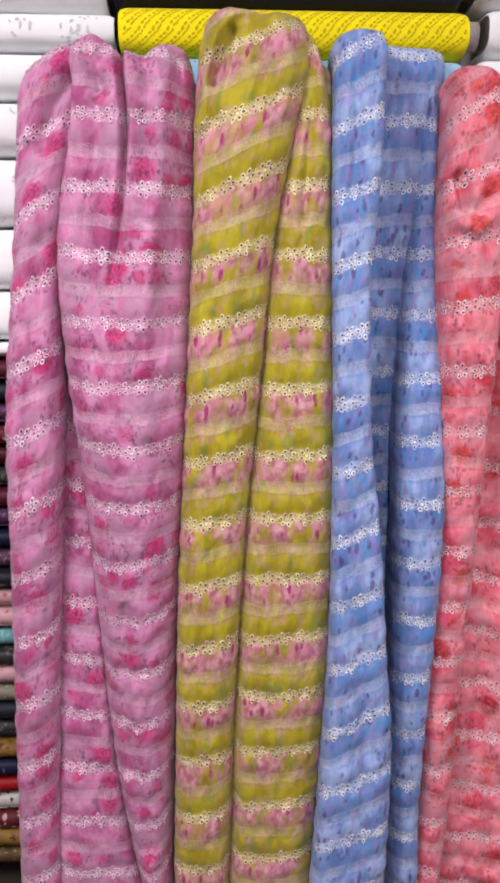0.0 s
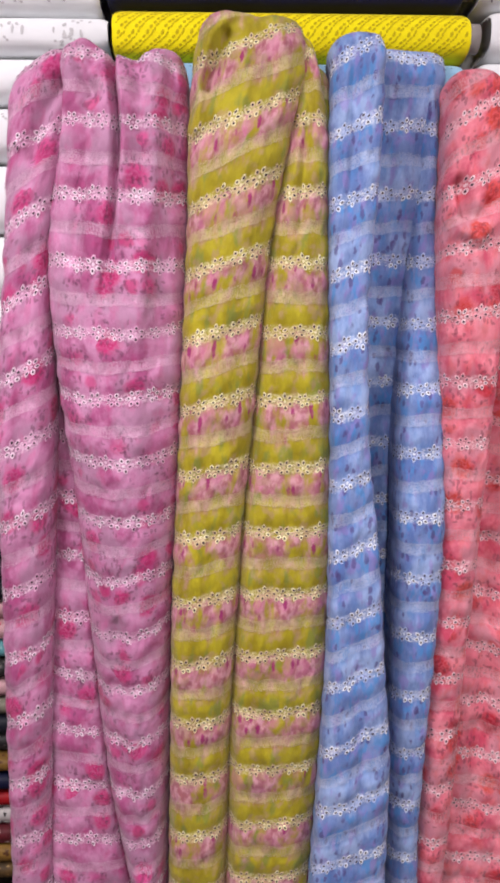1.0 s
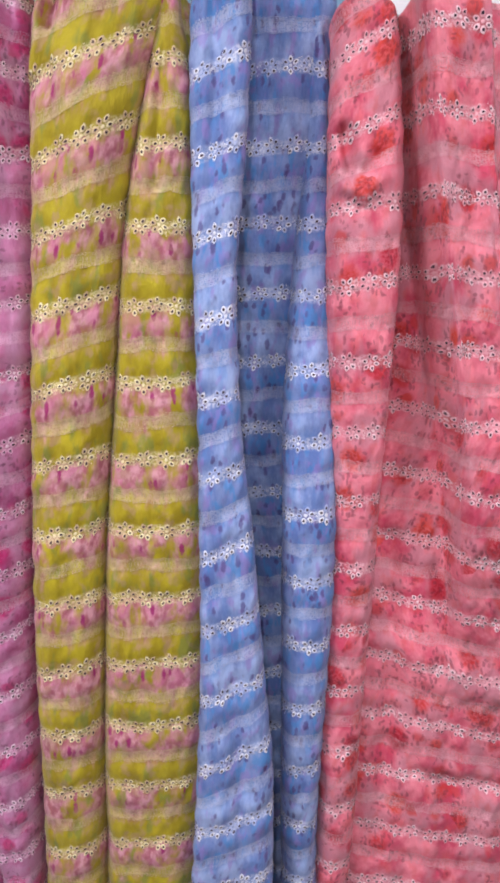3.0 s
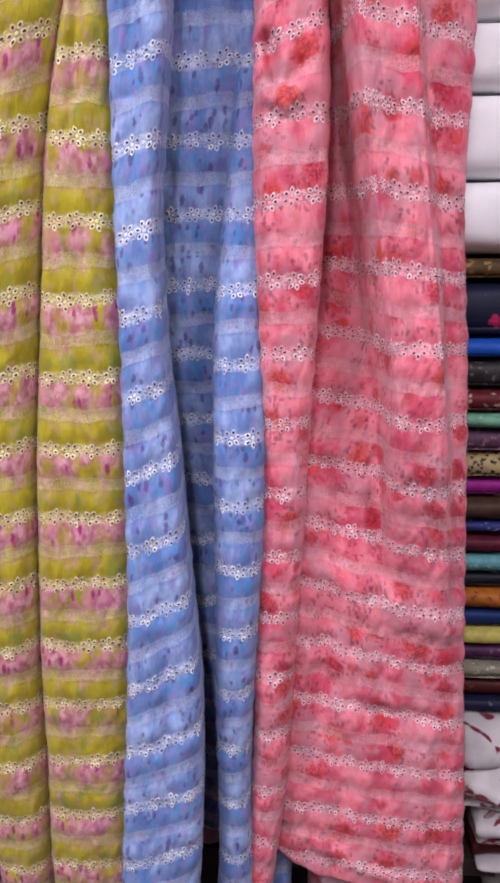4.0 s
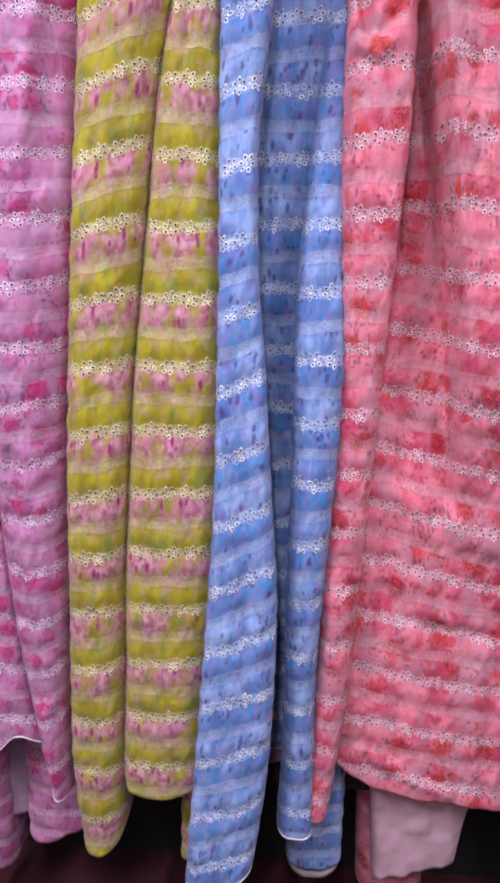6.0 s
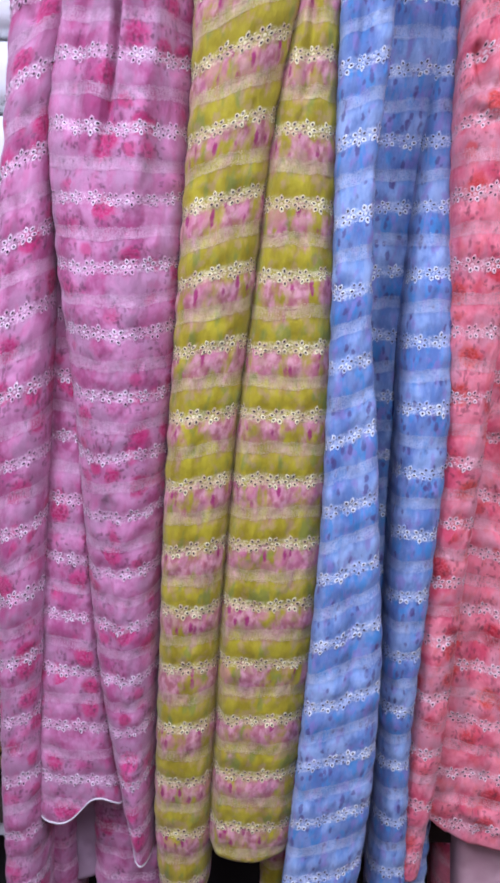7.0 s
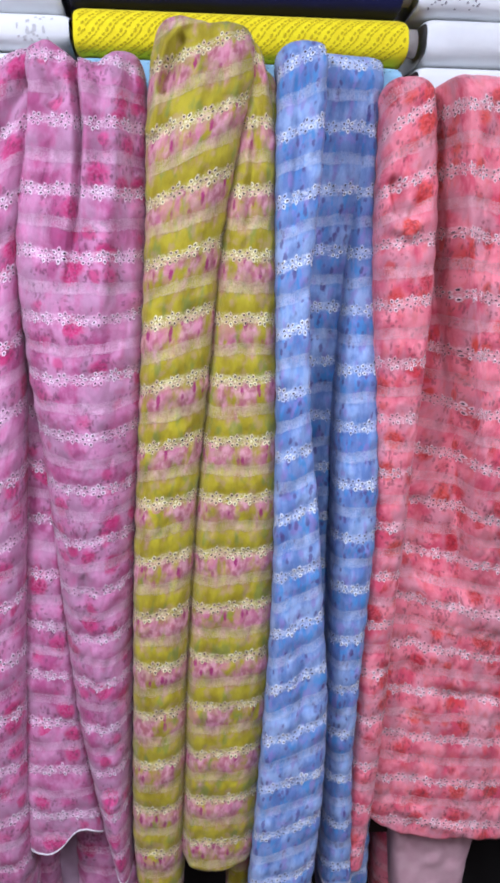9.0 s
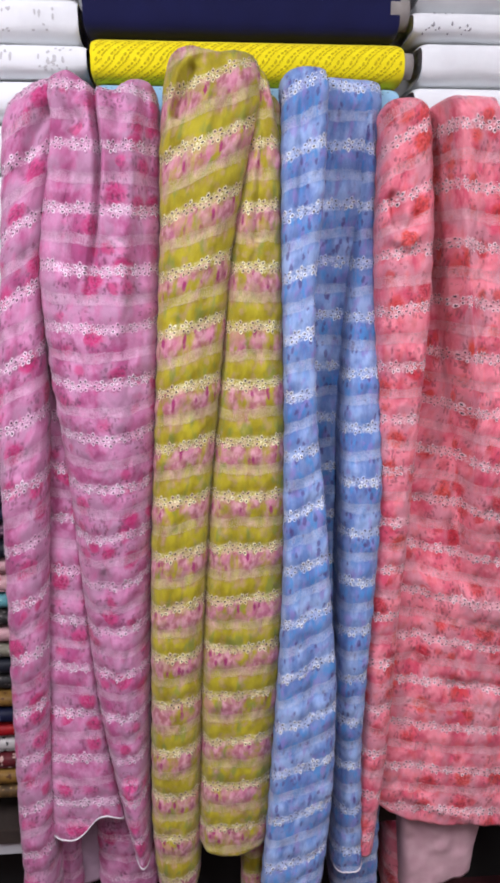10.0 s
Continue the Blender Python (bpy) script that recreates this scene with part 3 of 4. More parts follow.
drape("olive", OLIVE, "olive cotton with mauve flower bands and cream eyelet rows", (0, 0, 0), [
    (Panel(oL_L, oL_R, ramped((1.95, 1.14), (1.75, 1.10), (1.4, 1.085), (0.9, 1.09), (0.3, 1.115)), 0.04, (1.90, 1.965, 1.985, 1.975, 1.98, 1.97, 1.93), (.30, .27, .275, .31), ramped((1.9, 0.050), (1.8, 0.048), (1.7, 0.040), (1.6, 0.031), (1.45, 0.024), (1.2, 0.015), (0.8, 0.008)), ramped((1.8, 0.01), (1.4, 0.0)), rows=(1.511, 0.1055), seed=11, curl=0.06,
           bends=[([(.034, 1.80), (.040, 1.88), (.054, 1.932), (.080, 1.960), (.112, 1.970)], 0.009, 0.013), ([(.050, 1.862), (.060, 1.90), (.080, 1.934)], 0.009, -0.022),
                  ([(.150, 1.96), (.165, 1.90), (.160, 1.82)], 0.012, 0.008), ([(.10, 1.90), (.125, 1.80), (.10, 1.62)], 0.02, 0.007), ([(.055, 1.80), (.06, 1.68), (.045, 1.52)], 0.013, -0.006)]), None, 80, True),
    (Panel(moved(oL_R, -0.022), oR_R, ramped((1.9, 1.14), (1.6, 1.105), (1.2, 1.09), (0.4, 1.10)), 0.04, (1.978, 1.965, 1.945, 1.905), (.446, .418, .416, .436), const(0.002), rows=(1.508, 0.1026), seed=12, shift=0.8,
           ridges=[(moved(oL_R, -0.03), moved(oL_R, 0.006), const(-0.025), 0.010)],
           bends=[([(.205, 1.90), (.195, 1.78), (.185, 1.66)], 0.008, -0.010)]), None, 80, True),
    (Panel(const(.205), line(.236, .243, .244, .238, .23), const(1.165), 0.03, (1.93, 1.912, 1.875), (1.52, 1.50), const(0.0), seed=13, shift=1.9), None, 24, True),
], [
    (Panel(const(0.160), const(0.205), const(1.185), 0.02, (0.6, 0.6), (0.2, 0.2), seed=14), OLIVE, "back layer of the olive cotton"),
])
drape("blue", BLUE, "blue watercolour-printed cotton with white eyelet rows, gathered over a shelf", (0, 0, 0), [
    (Panel(bL_L, bL_R, ramped((1.95, 1.135), (1.5, 1.09), (1.1, 1.068), (0.4, 1.05)), 0.02, (1.925, 1.944, 1.950, 1.949, 1.945), (.272, .270, .285, .325), ramped((1.9, 0.026), (1.5, 0.010), (1.2, 0.016), (0.9, 0.034), (0.5, 0.03)), rows=(1.493, 0.1055), seed=21, p=3.5, bends=[([(.262, 1.92), (.268, 1.80), (.258, 1.66)], 0.009, -0.009), ([(.245, 1.20), (.27, 1.0), (.30, 0.8)], 0.014, -0.007)]), (-0.95, 0.98), 70, True),
    (Panel(moved(bL_R, -0.03), moved(bR_L, 0.03), ramped((1.95, 1.20), (1.8, 1.222), (1.6, 1.232), (1.3, 1.234), (1.1, 1.232), (0.85, 1.215), (0.6, 1.24), (0.4, 1.25)), 0.02, (1.955, 1.95, 1.948), (.43, .43, .43), const(0.003), rows=(1.523, 0.1018), seed=22, shift=0.9), (-0.9, 0.9, 0.0012), 60, True),
    (Panel(bR_L, bR_R, ramped((1.95, 1.212), (1.7, 1.218), (1.55, 1.188), (1.4, 1.142), (1.2, 1.115), (0.4, 1.11)), 0.03, (1.952, 1.945, 1.926, 1.88), (.36, .345, .345, .36), const(0.003), rows=(1.519, 0.1018), seed=26, shift=1.4), (-0.9, 0.9), 50, True),
    (Panel(const(.385), line(.422, .426, .426, .424, .42), const(1.24), 0.02, (1.935, 1.925, 1.90), (1.30, 1.28), const(0.0), seed=23, shift=1.9), None, 24, True),
], [
    (Panel(const(0.368), const(0.474), const(1.20), 0.03, (0.6, 0.6), (0.215, 0.195, 0.195, 0.215), p=4, seed=24), BLUE, "back layer of the blue cotton"),
    (Panel(const(0.372), const(0.471), const(1.206), 0.03, (0.6, 0.6), (0.195, 0.172, 0.172, 0.195), p=4, seed=24), HEM, "white lower edge of the back layer"),
    (Panel(const(0.285), const(0.372), const(1.262), 0.02, (0.6, 0.6), (0.385, 0.38, 0.40), pucker=0.0, seed=27), MAUVE, "grey lining sheet, shade painted into its colour"),
])
drape("coral", CORAL, "coral pink rose-printed cotton with white eyelet rows, hung in wide folds", (0, 0, 0), [
    (Panel(cL_L, cL_R, ramped((1.9, 1.15), (1.5, 1.12), (0.9, 1.135), (0.4, 1.12)), 0.026, (1.872, 1.90, 1.908, 1.905, 1.88), (.375, .37, .378), ramped((1.9, 0.038), (1.72, 0.030), (1.6, 0.006), (1.3, 0.0), (0.5, 0.002)), rows=(1.535, 0.1017), seed=31,
           bends=[([(.432, 1.73), (.440, 1.685)], 0.009, -0.020), ([(.430, 1.660), (.458, 1.648), (.486, 1.674)], 0.010, 0.010), ([(.462, 1.678), (.474, 1.70)], 0.008, -0.010), ([(.46, 1.85), (.455, 1.76)], 0.012, -0.006)]), None, 70, True),
    (Panel(moved(cL_R, -0.025), cG_R, ramped((1.9, 1.225), (1.5, 1.235), (1.25, 1.21), (1.0, 1.172), (0.4, 1.16)), 0.03, (1.885, 1.897, 1.902, 1.90, 1.897, 1.885), (.50, .455, .421, .405, .40, .388, .374), ramped((1.8, -0.012), (1.2, -0.022), (0.9, -0.036), (0.5, -0.024)), rows=(1.545, 0.1), wrinkle=1.0, seed=32, shift=0.6, p=4,
           ridges=[(cF_L, moved(cF_R, 0.004), ramped((1.9, 0.085), (1.5, 0.085), (1.25, 0.06), (1.0, 0.020), (0.80, 0.0)), 0.016), (cF_R, moved(cG_R, 0.2), ramped((1.9, 0.055), (1.5, 0.055), (1.3, 0.03), (0.95, 0.0)), 0.010)],
           laps=[([(.516, 1.93), (.538, 1.69), (.573, 1.46), (.597, 1.30), (.605, 1.19), (.612, 1.02)], 0.07, 0.045, 1), ([(.600, 1.93), (.622, 1.69), (.645, 1.53), (.672, 1.35), (.692, 1.19), (.702, 1.08)], 0.07, 0.020, -1)],
           bends=[([(.585, 1.85), (.60, 1.6), (.64, 1.35)], 0.012, -0.006), ([(.54, 0.98), (.62, 0.93), (.72, 0.90)], 0.03, 0.010), ([(.52, 0.80), (.60, 0.74), (.70, 0.73)], 0.02, -0.007), ([(.52, 1.15), (.53, 0.9), (.51, 0.65)], 0.016, -0.010),
                  ([(.50, 0.50), (.58, 0.45), (.66, 0.42)], 0.012, 0.006)]), None, 210, True),
], [
    (Panel(ramped((0.6, .527), (0.4, .528), (0.2, .542)), ramped((0.6, .735), (0.4, .722), (0.28, .704), (0.1, .68)), const(1.20), 0.05, (0.6, 0.6), (0.17, 0.19, 0.215, 0.245), p=6, wrinkle=1.6, pucker=0.0, seed=34), PALE, "pale pink wrong side of the back layer"),
    (Panel(ramped((0.6, .53), (0.3, .512), (0.1, .52)), ramped((0.6, .68), (0.3, .668), (0.1, .65)), const(1.25), 0.04, (0.6, 0.6), (0.09, 0.08, 0.10), seed=35), CORAL, "back layer of the coral cotton"),
])


# ---- the room ----
def part(name, bm, mat, parent=None, label="", smooth_=False):
    me = bpy.data.meshes.new(name)
    bm.to_mesh(me)
    bm.free()
    me.materials.append(mat)
    me.polygons.foreach_set("use_smooth", [smooth_] * len(me.polygons))
    ob = new(name, me)
    ob.parent = parent
    return tagged(ob, label)


def box(x0, x1, y0, y1, z0, z1, bevel=0.0):
    bm = bmesh.new()
    bmesh.ops.create_cube(bm, size=1)
    for v in bm.verts:
        v.co = ((x0 + x1) / 2 + v.co.x * (x1 - x0), (y0 + y1) / 2 + v.co.y * (y1 - y0), (z0 + z1) / 2 + v.co.z * (z1 - z0))
    if bevel:
        bmesh.ops.bevel(bm, geom=bm.edges[:], offset=bevel, segments=2, affect="EDGES", profile=0.6)
    return bm


WALL = plain_cloth("cream_wall_paint", (0.36, 0.34, 0.31), (0.30, 0.28, 0.26), 4.0)
PLASTER = plain_cloth("white_ceiling_paint", (0.78, 0.78, 0.77), (0.70, 0.70, 0.70), 4.0)
CARPET = plain_cloth("maroon_carpet", (0.05, 0.005, 0.008), (0.03, 0.003, 0.005), 30.0)
# near-black colour stands for the deep shade behind and under the shelf
DARK = plain_cloth("painted_shade_board", (0.006, 0.005, 0.005), (0.010, 0.008, 0.007), 8.0)
GREY = plain_cloth("grey_laminate", (0.42, 0.42, 0.43), (0.34, 0.34, 0.35), 9.0)
tagged(part("floor", box(-3, 3.5, -3, 2.0, -0.1, 0), CARPET), "dark maroon carpet floor", "floor", kind="structure")
tagged(part("ceiling", box(-3, 3.5, -3, 2.0, CEILING, CEILING + 0.1), PLASTER), "white painted ceiling", "ceiling", kind="structure")
tagged(part("wall_north", box(-3, 3.5, 2.0, 2.1, 0, CEILING), WALL), "cream painted wall behind the shelves", "wall", kind="structure")
tagged(part("wall_south", box(-3, 3.5, -3.1, -3, 0, CEILING), WALL), "cream painted wall", "wall", kind="structure")
tagged(part("wall_west", box(-3.1, -3, -3, 2.0, 0, CEILING), WALL), "cream painted wall", "wall", kind="structure")
tagged(part("wall_east", box(3.5, 3.6, -3, 2.0, 0, CEILING), WALL), "cream painted wall", "wall", kind="structure")


class Bolt:
    """Folded or rolled cloth lying along x: a rounded section, softly uneven along its length."""

    def __init__(self, x0, x1, y, z0, z1, deep, seed, wave=0.002, square=0.6, blunt=0.80):
        rng = random.Random(seed)
        self.x0, self.x1, self.y, self.z0, self.h, self.deep, self.wave, self.square, self.blunt = x0, x1, y, z0, (z1 - z0) / 2, deep, wave, square, blunt
        self.phase = [rng.uniform(0, 6.3) for _ in range(6)]

    def at(self, x, a, lift=0.0):
        f = (x - self.x0) / (self.x1 - self.x0)
        end = min(1.0, max(0.0, min(f, 1 - f)) / 0.03)
        end = self.blunt + (1 - self.blunt) * math.sqrt(1 - (1 - end) ** 2)
        c, s = math.cos(a), math.sin(a)
        py = -(self.deep / 2 + lift) * math.copysign(abs(c) ** 0.5, c)
        pz = (self.h + lift) * math.copysign(abs(s) ** self.square, s)
        p = self.phase
        w = self.wave * (math.sin(9 * x + p[0] + 2 * a) + 0.7 * math.sin(23 * x + p[1] - a) + 0.5 * math.sin(41 * x + p[2] + 3 * a))
        return (x, self.y + self.deep / 2 + py * (0.95 + 0.05 * end) + w, self.z0 + self.h + (pz * end + 0.35 * w))

    def mesh(self, name, mat, parent, label="", n=32, steps=40):
        xs = [self.x0 + (self.x1 - self.x0) * (0.5 - 0.5 * math.cos(math.pi * i / steps)) for i in range(steps + 1)]
        verts = [self.at(x, 2 * math.pi * j / n) for x in xs for j in range(n)]
        faces = [(i * n + j, i * n + (j + 1) % n, (i + 1) * n + (j + 1) % n, (i + 1) * n + j) for i in range(steps) for j in range(n)]
        faces += [tuple(range(n)), tuple(steps * n + j for j in reversed(range(n)))]
        ob = new(name, mesh_of(name, verts, faces, [mat]))
        ob.parent = parent
        return tagged(ob, label)

    def stamps(self, name, marks, mat, parent, label=""):
        """Small domed stitches, or discs coloured as shaded holes, on the front: marks of x, angle, half width, half
        height, turn.
        """
        verts, faces = [], []
        for x, a, ru, rv, turn in marks:
            b = len(verts)
            for j in range(7):
                t = 2 * math.pi * j / 7
                du, dv = ru * math.cos(t), rv * math.sin(t)
                du, dv = du * math.cos(turn) - dv * math.sin(turn), du * math.sin(turn) + dv * math.cos(turn)
                verts.append(self.at(x + du, a + dv / (self.h * 1.25), 0.0006))
            verts.append(self.at(x, a, 0.0011))
            faces.extend((b + j, b + (j + 1) % 7, b + 7) for j in range(7))
        ob = new(name, mesh_of(name, verts, faces, [mat]))
        ob.parent = parent
        return tagged(ob, label, kind="stuff")


def print_cloth(name, base, other, spot, scale, size):
    """Folded dress cloth with a small print."""
    m = Nodes(name)
    p = m.coords("Object")
    c = m.mix(m.ramp(m.noise(p, 60.0, 3.0)[0], 0.35, 0.65), base, other)
    bent = m.tree.nodes.new("ShaderNodeVectorMath")
    bent.operation = "MULTIPLY_ADD"
    m.put(bent.inputs[0], m.noise(p, 90.0, 2.0)[1])
    bent.inputs[1].default_value = (0.02, 0.02, 0.02)
    m.put(bent.inputs[2], p)
    cell = m.cells(bent.outputs[0], scale * 1.3)
    c = m.mix(m.math("MULTIPLY", m.ramp(cell["Distance"], size, size * 0.6), m.math("LESS_THAN", m.split(cell["Color"])[0], 0.75)), c, spot)
    m.bump(m.noise(m.scaled(p, 0.4, 1, 3), 120.0, 3.0)[0], 0.2, 0.003)
    return m.done(c, 0.6, 0.0, 0.25)


WHITE = plain_cloth("white_cotton", (0.84, 0.86, 0.87), (0.74, 0.76, 0.78), 14.0)
STITCH = plain_cloth("white_stitches", (0.60, 0.60, 0.61), (0.45, 0.45, 0.46), 300.0)
SPRIG = plain_cloth("grey_stitches", (0.26, 0.26, 0.28), (0.34, 0.34, 0.36), 300.0)
YELLOW = plain_cloth("yellow_lace", (0.93, 0.80, 0.0), (0.86, 0.70, 0.0), 40.0, 0.7)
# darker yellow paints the shade seen in the lace openings
HOLES = plain_cloth("yellow_hole_shade", (0.58, 0.45, 0.0), (0.46, 0.35, 0.0), 200.0)
NAVY = plain_cloth("navy_cloth", (0.002, 0.003, 0.045), (0.003, 0.005, 0.06), 20.0)
SKY = plain_cloth("light_blue_cloth", (0.27, 0.50, 0.70), (0.34, 0.58, 0.74), 20.0)
CARD = plain_cloth("grey_card_core", (0.34, 0.31, 0.29), (0.26, 0.24, 0.22), 40.0)
FRONT = 1.27


def core(bolt, parent, right=True, reach=0.018):
    """The end of the card tube that the cloth is wound on."""
    bm = bmesh.new()
    x = bolt.x1 if right else bolt.x0
    d = reach if right else -reach
    bmesh.ops.create_cone(bm, cap_ends=True, segments=20, radius1=bolt.h * 0.62, radius2=bolt.h * 0.6, depth=abs(d) * 2,
                          matrix=Matrix.Translation((x, bolt.y + bolt.deep / 2 - 0.035, bolt.z0 + bolt.h)) @ pose(0, 0, 0, 0, 90, 0))
    part("core", bm, CARD, parent, "grey card tube end", True)


def bolt_thing(label, group, x0, x1, z0, z1, deep, mat, seed, wave=0.002, square=0.6, y=FRONT, category="fabric bolt", name="fabric_bolt"):
    ob = thing(name, (0, 0, 0), label, category, group)
    b = Bolt(x0, x1, y, z0 + 0.0008, z1 - 0.0008, deep, seed, wave, square)
    b.mesh("cloth", mat, ob)
    return b, ob


ROLLS = "cloth bolts stacked on the shelf"
b, ob = bolt_thing("bright yellow eyelet lace bolt on a pale blue bolt", ROLLS, -0.105, 0.478, 1.947, 2.024, 0.12, YELLOW, 1, 0.0012, 0.75)
core(b, ob)
rng = random.Random(3)
marks = []
for band in range(27):
    for row in range(2):
        for k in range(30):
            a = -1.15 + 1.9 * k / 29
            x = -0.14 + band * 0.0235 + row * 0.0085 + 0.046 * a + rng.uniform(-0.0006, 0.0006)
            if -0.098 < x < 0.47 and (row or k % 2):
                marks.append((x, a + rng.uniform(-0.02, 0.02), (0.0034, 0.0022)[row], (0.0021, 0.0014)[row], 0.7))
b.stamps("openwork", marks, HOLES, ob, "slanting rows of lace holes, their shade painted in darker yellow")
b, ob = bolt_thing("pale blue cloth bolt under a yellow bolt", ROLLS, -0.10, 0.47, 1.872, 1.946, 0.12, SKY, 2)
b.stamps("eyelets", [(-0.09 + 0.011 * k, 0.5 + 0.12 * math.sin(k * 1.3), 0.0016, 0.0012, 0.3) for k in range(50)], NAVY, ob, "dark eyelet dots")
b, ob = bolt_thing("dark navy cloth bolt on a yellow bolt", ROLLS, -0.115, 0.466, 2.026, 2.13, 0.13, NAVY, 3, 0.001, 0.5)
core(b, ob)
for k in range(4):
    bolt_thing("plain folded cloth bolt behind hanging fabric", ROLLS, -0.10, 0.47, 1.52 + 0.088 * k, 1.52 + 0.088 * (k + 1), 0.12, (SKY, NAVY, WHITE, YELLOW)[k], 90 + k, y=FRONT + 0.03)


def sprinkle(bolt, parent, seed, mat, dense, hole, name, label):
    """Groups of small embroidered rings or sprigs."""
    rng = random.Random(seed)
    marks = []
    for _ in range(dense):
        cx, ca = rng.uniform(bolt.x0 + 0.03, bolt.x1 - 0.03), rng.uniform(-0.7, 0.7)
        for _ in range(rng.randint(5, 9)):
            marks.append((cx + rng.uniform(-0.022, 0.022), ca + rng.uniform(-0.35, 0.35), rng.uniform(0.6, 1.3) * hole, rng.uniform(0.5, 0.8) * hole, rng.uniform(0, 3.1)))
    bolt.stamps(name, marks, mat, parent, label)


zs = [1.447, 1.475, 1.564, 1.670, 1.786, 1.876, 1.952, 2.013, 2.09, 2.16]
for i in range(len(zs) - 1):
    b, ob = bolt_thing("white eyelet-embroidered cotton bolt in a stack", ROLLS, -0.72, -0.112 - 0.012 * (i % 3), zs[i], zs[i + 1], 0.2, WHITE, 10 + i, 0.0022)
    if i:
        sprinkle(b, ob, 50 + i, STITCH, 16, 0.0032, "eyelets", "raised white eyelet clusters")
zs = [1.463, 1.574, 1.695, 1.79, 1.872, 1.953, 2.031, 2.082, 2.16]
for i in range(len(zs) - 1):
    b, ob = bolt_thing("white cotton bolt with small grey sprigs", ROLLS, 0.492 + 0.010 * (i % 3), 1.15, zs[i], zs[i + 1], 0.2, WHITE, 30 + i, 0.0022)
    if i > 3:
        sprinkle(b, ob, 70 + i, SPRIG, 4, 0.0026, "sprigs", "small grey embroidered sprigs")

# folded dress cloths below the white bolts: colour, second colour, print, its scale and size, words
CLOTHS = {
    "bronze": ((0.10, 0.055, 0.018), (0.05, 0.03, 0.012), (0.24, 0.15, 0.05), 60, 0.4),
    "navy floral": ((0.004, 0.006, 0.022), (0.006, 0.009, 0.03), (0.42, 0.02, 0.09), 22, 0.36),
    "bright blue": ((0.004, 0.08, 0.42), (0.004, 0.06, 0.34), (0.01, 0.12, 0.5), 30, 0.2),
    "black patterned": ((0.012, 0.011, 0.012), (0.03, 0.028, 0.028), (0.10, 0.09, 0.085), 70, 0.42),
    "maroon dotted": ((0.11, 0.012, 0.018), (0.08, 0.01, 0.014), (0.46, 0.30, 0.27), 45, 0.4),
    "mint green": ((0.13, 0.34, 0.23), (0.10, 0.27, 0.19), (0.24, 0.42, 0.32), 50, 0.3),
    "purple patterned": ((0.09, 0.035, 0.07), (0.06, 0.025, 0.05), (0.22, 0.13, 0.17), 80, 0.4),
    "leopard print": ((0.35, 0.28, 0.13), (0.28, 0.21, 0.10), (0.012, 0.010, 0.010), 95, 0.5),
    "magenta": ((0.25, 0.01, 0.19), (0.20, 0.008, 0.15), (0.28, 0.02, 0.22), 30, 0.2),
    "brown and cream": ((0.055, 0.028, 0.016), (0.04, 0.02, 0.012), (0.48, 0.42, 0.32), 20, 0.26),
    "blue floral": ((0.02, 0.025, 0.15), (0.015, 0.02, 0.11), (0.25, 0.28, 0.42), 75, 0.36),
    "wine red": ((0.085, 0.004, 0.018), (0.06, 0.003, 0.014), (0.10, 0.006, 0.022), 30, 0.2),
    "teal": ((0.10, 0.30, 0.33), (0.07, 0.22, 0.25), (0.18, 0.38, 0.38), 45, 0.35),
    "black floral": ((0.006, 0.007, 0.013), (0.008, 0.01, 0.018), (0.28, 0.26, 0.24), 28, 0.24),
    "orange floral": ((0.36, 0.11, 0.012), (0.28, 0.08, 0.01), (0.13, 0.03, 0.015), 60, 0.38),
    "royal blue": ((0.003, 0.022, 0.11), (0.003, 0.018, 0.09), (0.10, 0.13, 0.22), 24, 0.2),
    "yellow floral": ((0.42, 0.38, 0.09), (0.34, 0.30, 0.07), (0.20, 0.03, 0.03), 40, 0.24),
    "plum patterned": ((0.075, 0.02, 0.07), (0.05, 0.014, 0.05), (0.16, 0.08, 0.14), 80, 0.36),
    "grey green": ((0.20, 0.19, 0.14), (0.15, 0.14, 0.11), (0.36, 0.34, 0.28), 50, 0.3),
    "dark red": ((0.055, 0.004, 0.005), (0.04, 0.003, 0.004), (0.09, 0.02, 0.015), 40, 0.25),
    "dark navy": ((0.004, 0.006, 0.03), (0.003, 0.005, 0.024), (0.06, 0.07, 0.13), 30, 0.2),
    "pale pink": ((0.52, 0.30, 0.32), (0.44, 0.25, 0.27), (0.40, 0.08, 0.10), 40, 0.25),
    "white and black": ((0.50, 0.48, 0.46), (0.4, 0.38, 0.37), (0.02, 0.02, 0.02), 55, 0.45),
    "gold brown": ((0.22, 0.12, 0.025), (0.16, 0.085, 0.02), (0.08, 0.03, 0.01), 50, 0.35),
    "bright red": ((0.30, 0.006, 0.010), (0.24, 0.005, 0.008), (0.36, 0.02, 0.02), 40, 0.25),
}
CLOTH_MATS = {k: print_cloth(k.replace(" ", "_") + "_cloth", *v) for k, v in CLOTHS.items()}


def stack(words, x0, x1, tops, seed):
    rng = random.Random(seed)
    for i, word in enumerate(words):
        b, ob = bolt_thing("folded " + word + " dress cloth in a stack", "folded cloths in stacks", x0 + rng.uniform(-0.012, 0.012), x1 + rng.uniform(-0.02, 0.02),
                           tops[i + 1], tops[i], 0.3, CLOTH_MATS[word], seed + i, 0.0016, 0.5, FRONT + rng.uniform(0, 0.012), "folded cloth", "folded_cloth")
        # the free edge of the fold shows as a lip under the front
        lip = Bolt(b.x0 + 0.01, b.x1 - 0.01, b.y + 0.006, b.z0 + 0.0005, b.z0 + b.h * 0.5, 0.25, seed + i + 400, 0.001, 0.5)
        lip.mesh("lower_fold", CLOTH_MATS[word], ob, n=16, steps=24)


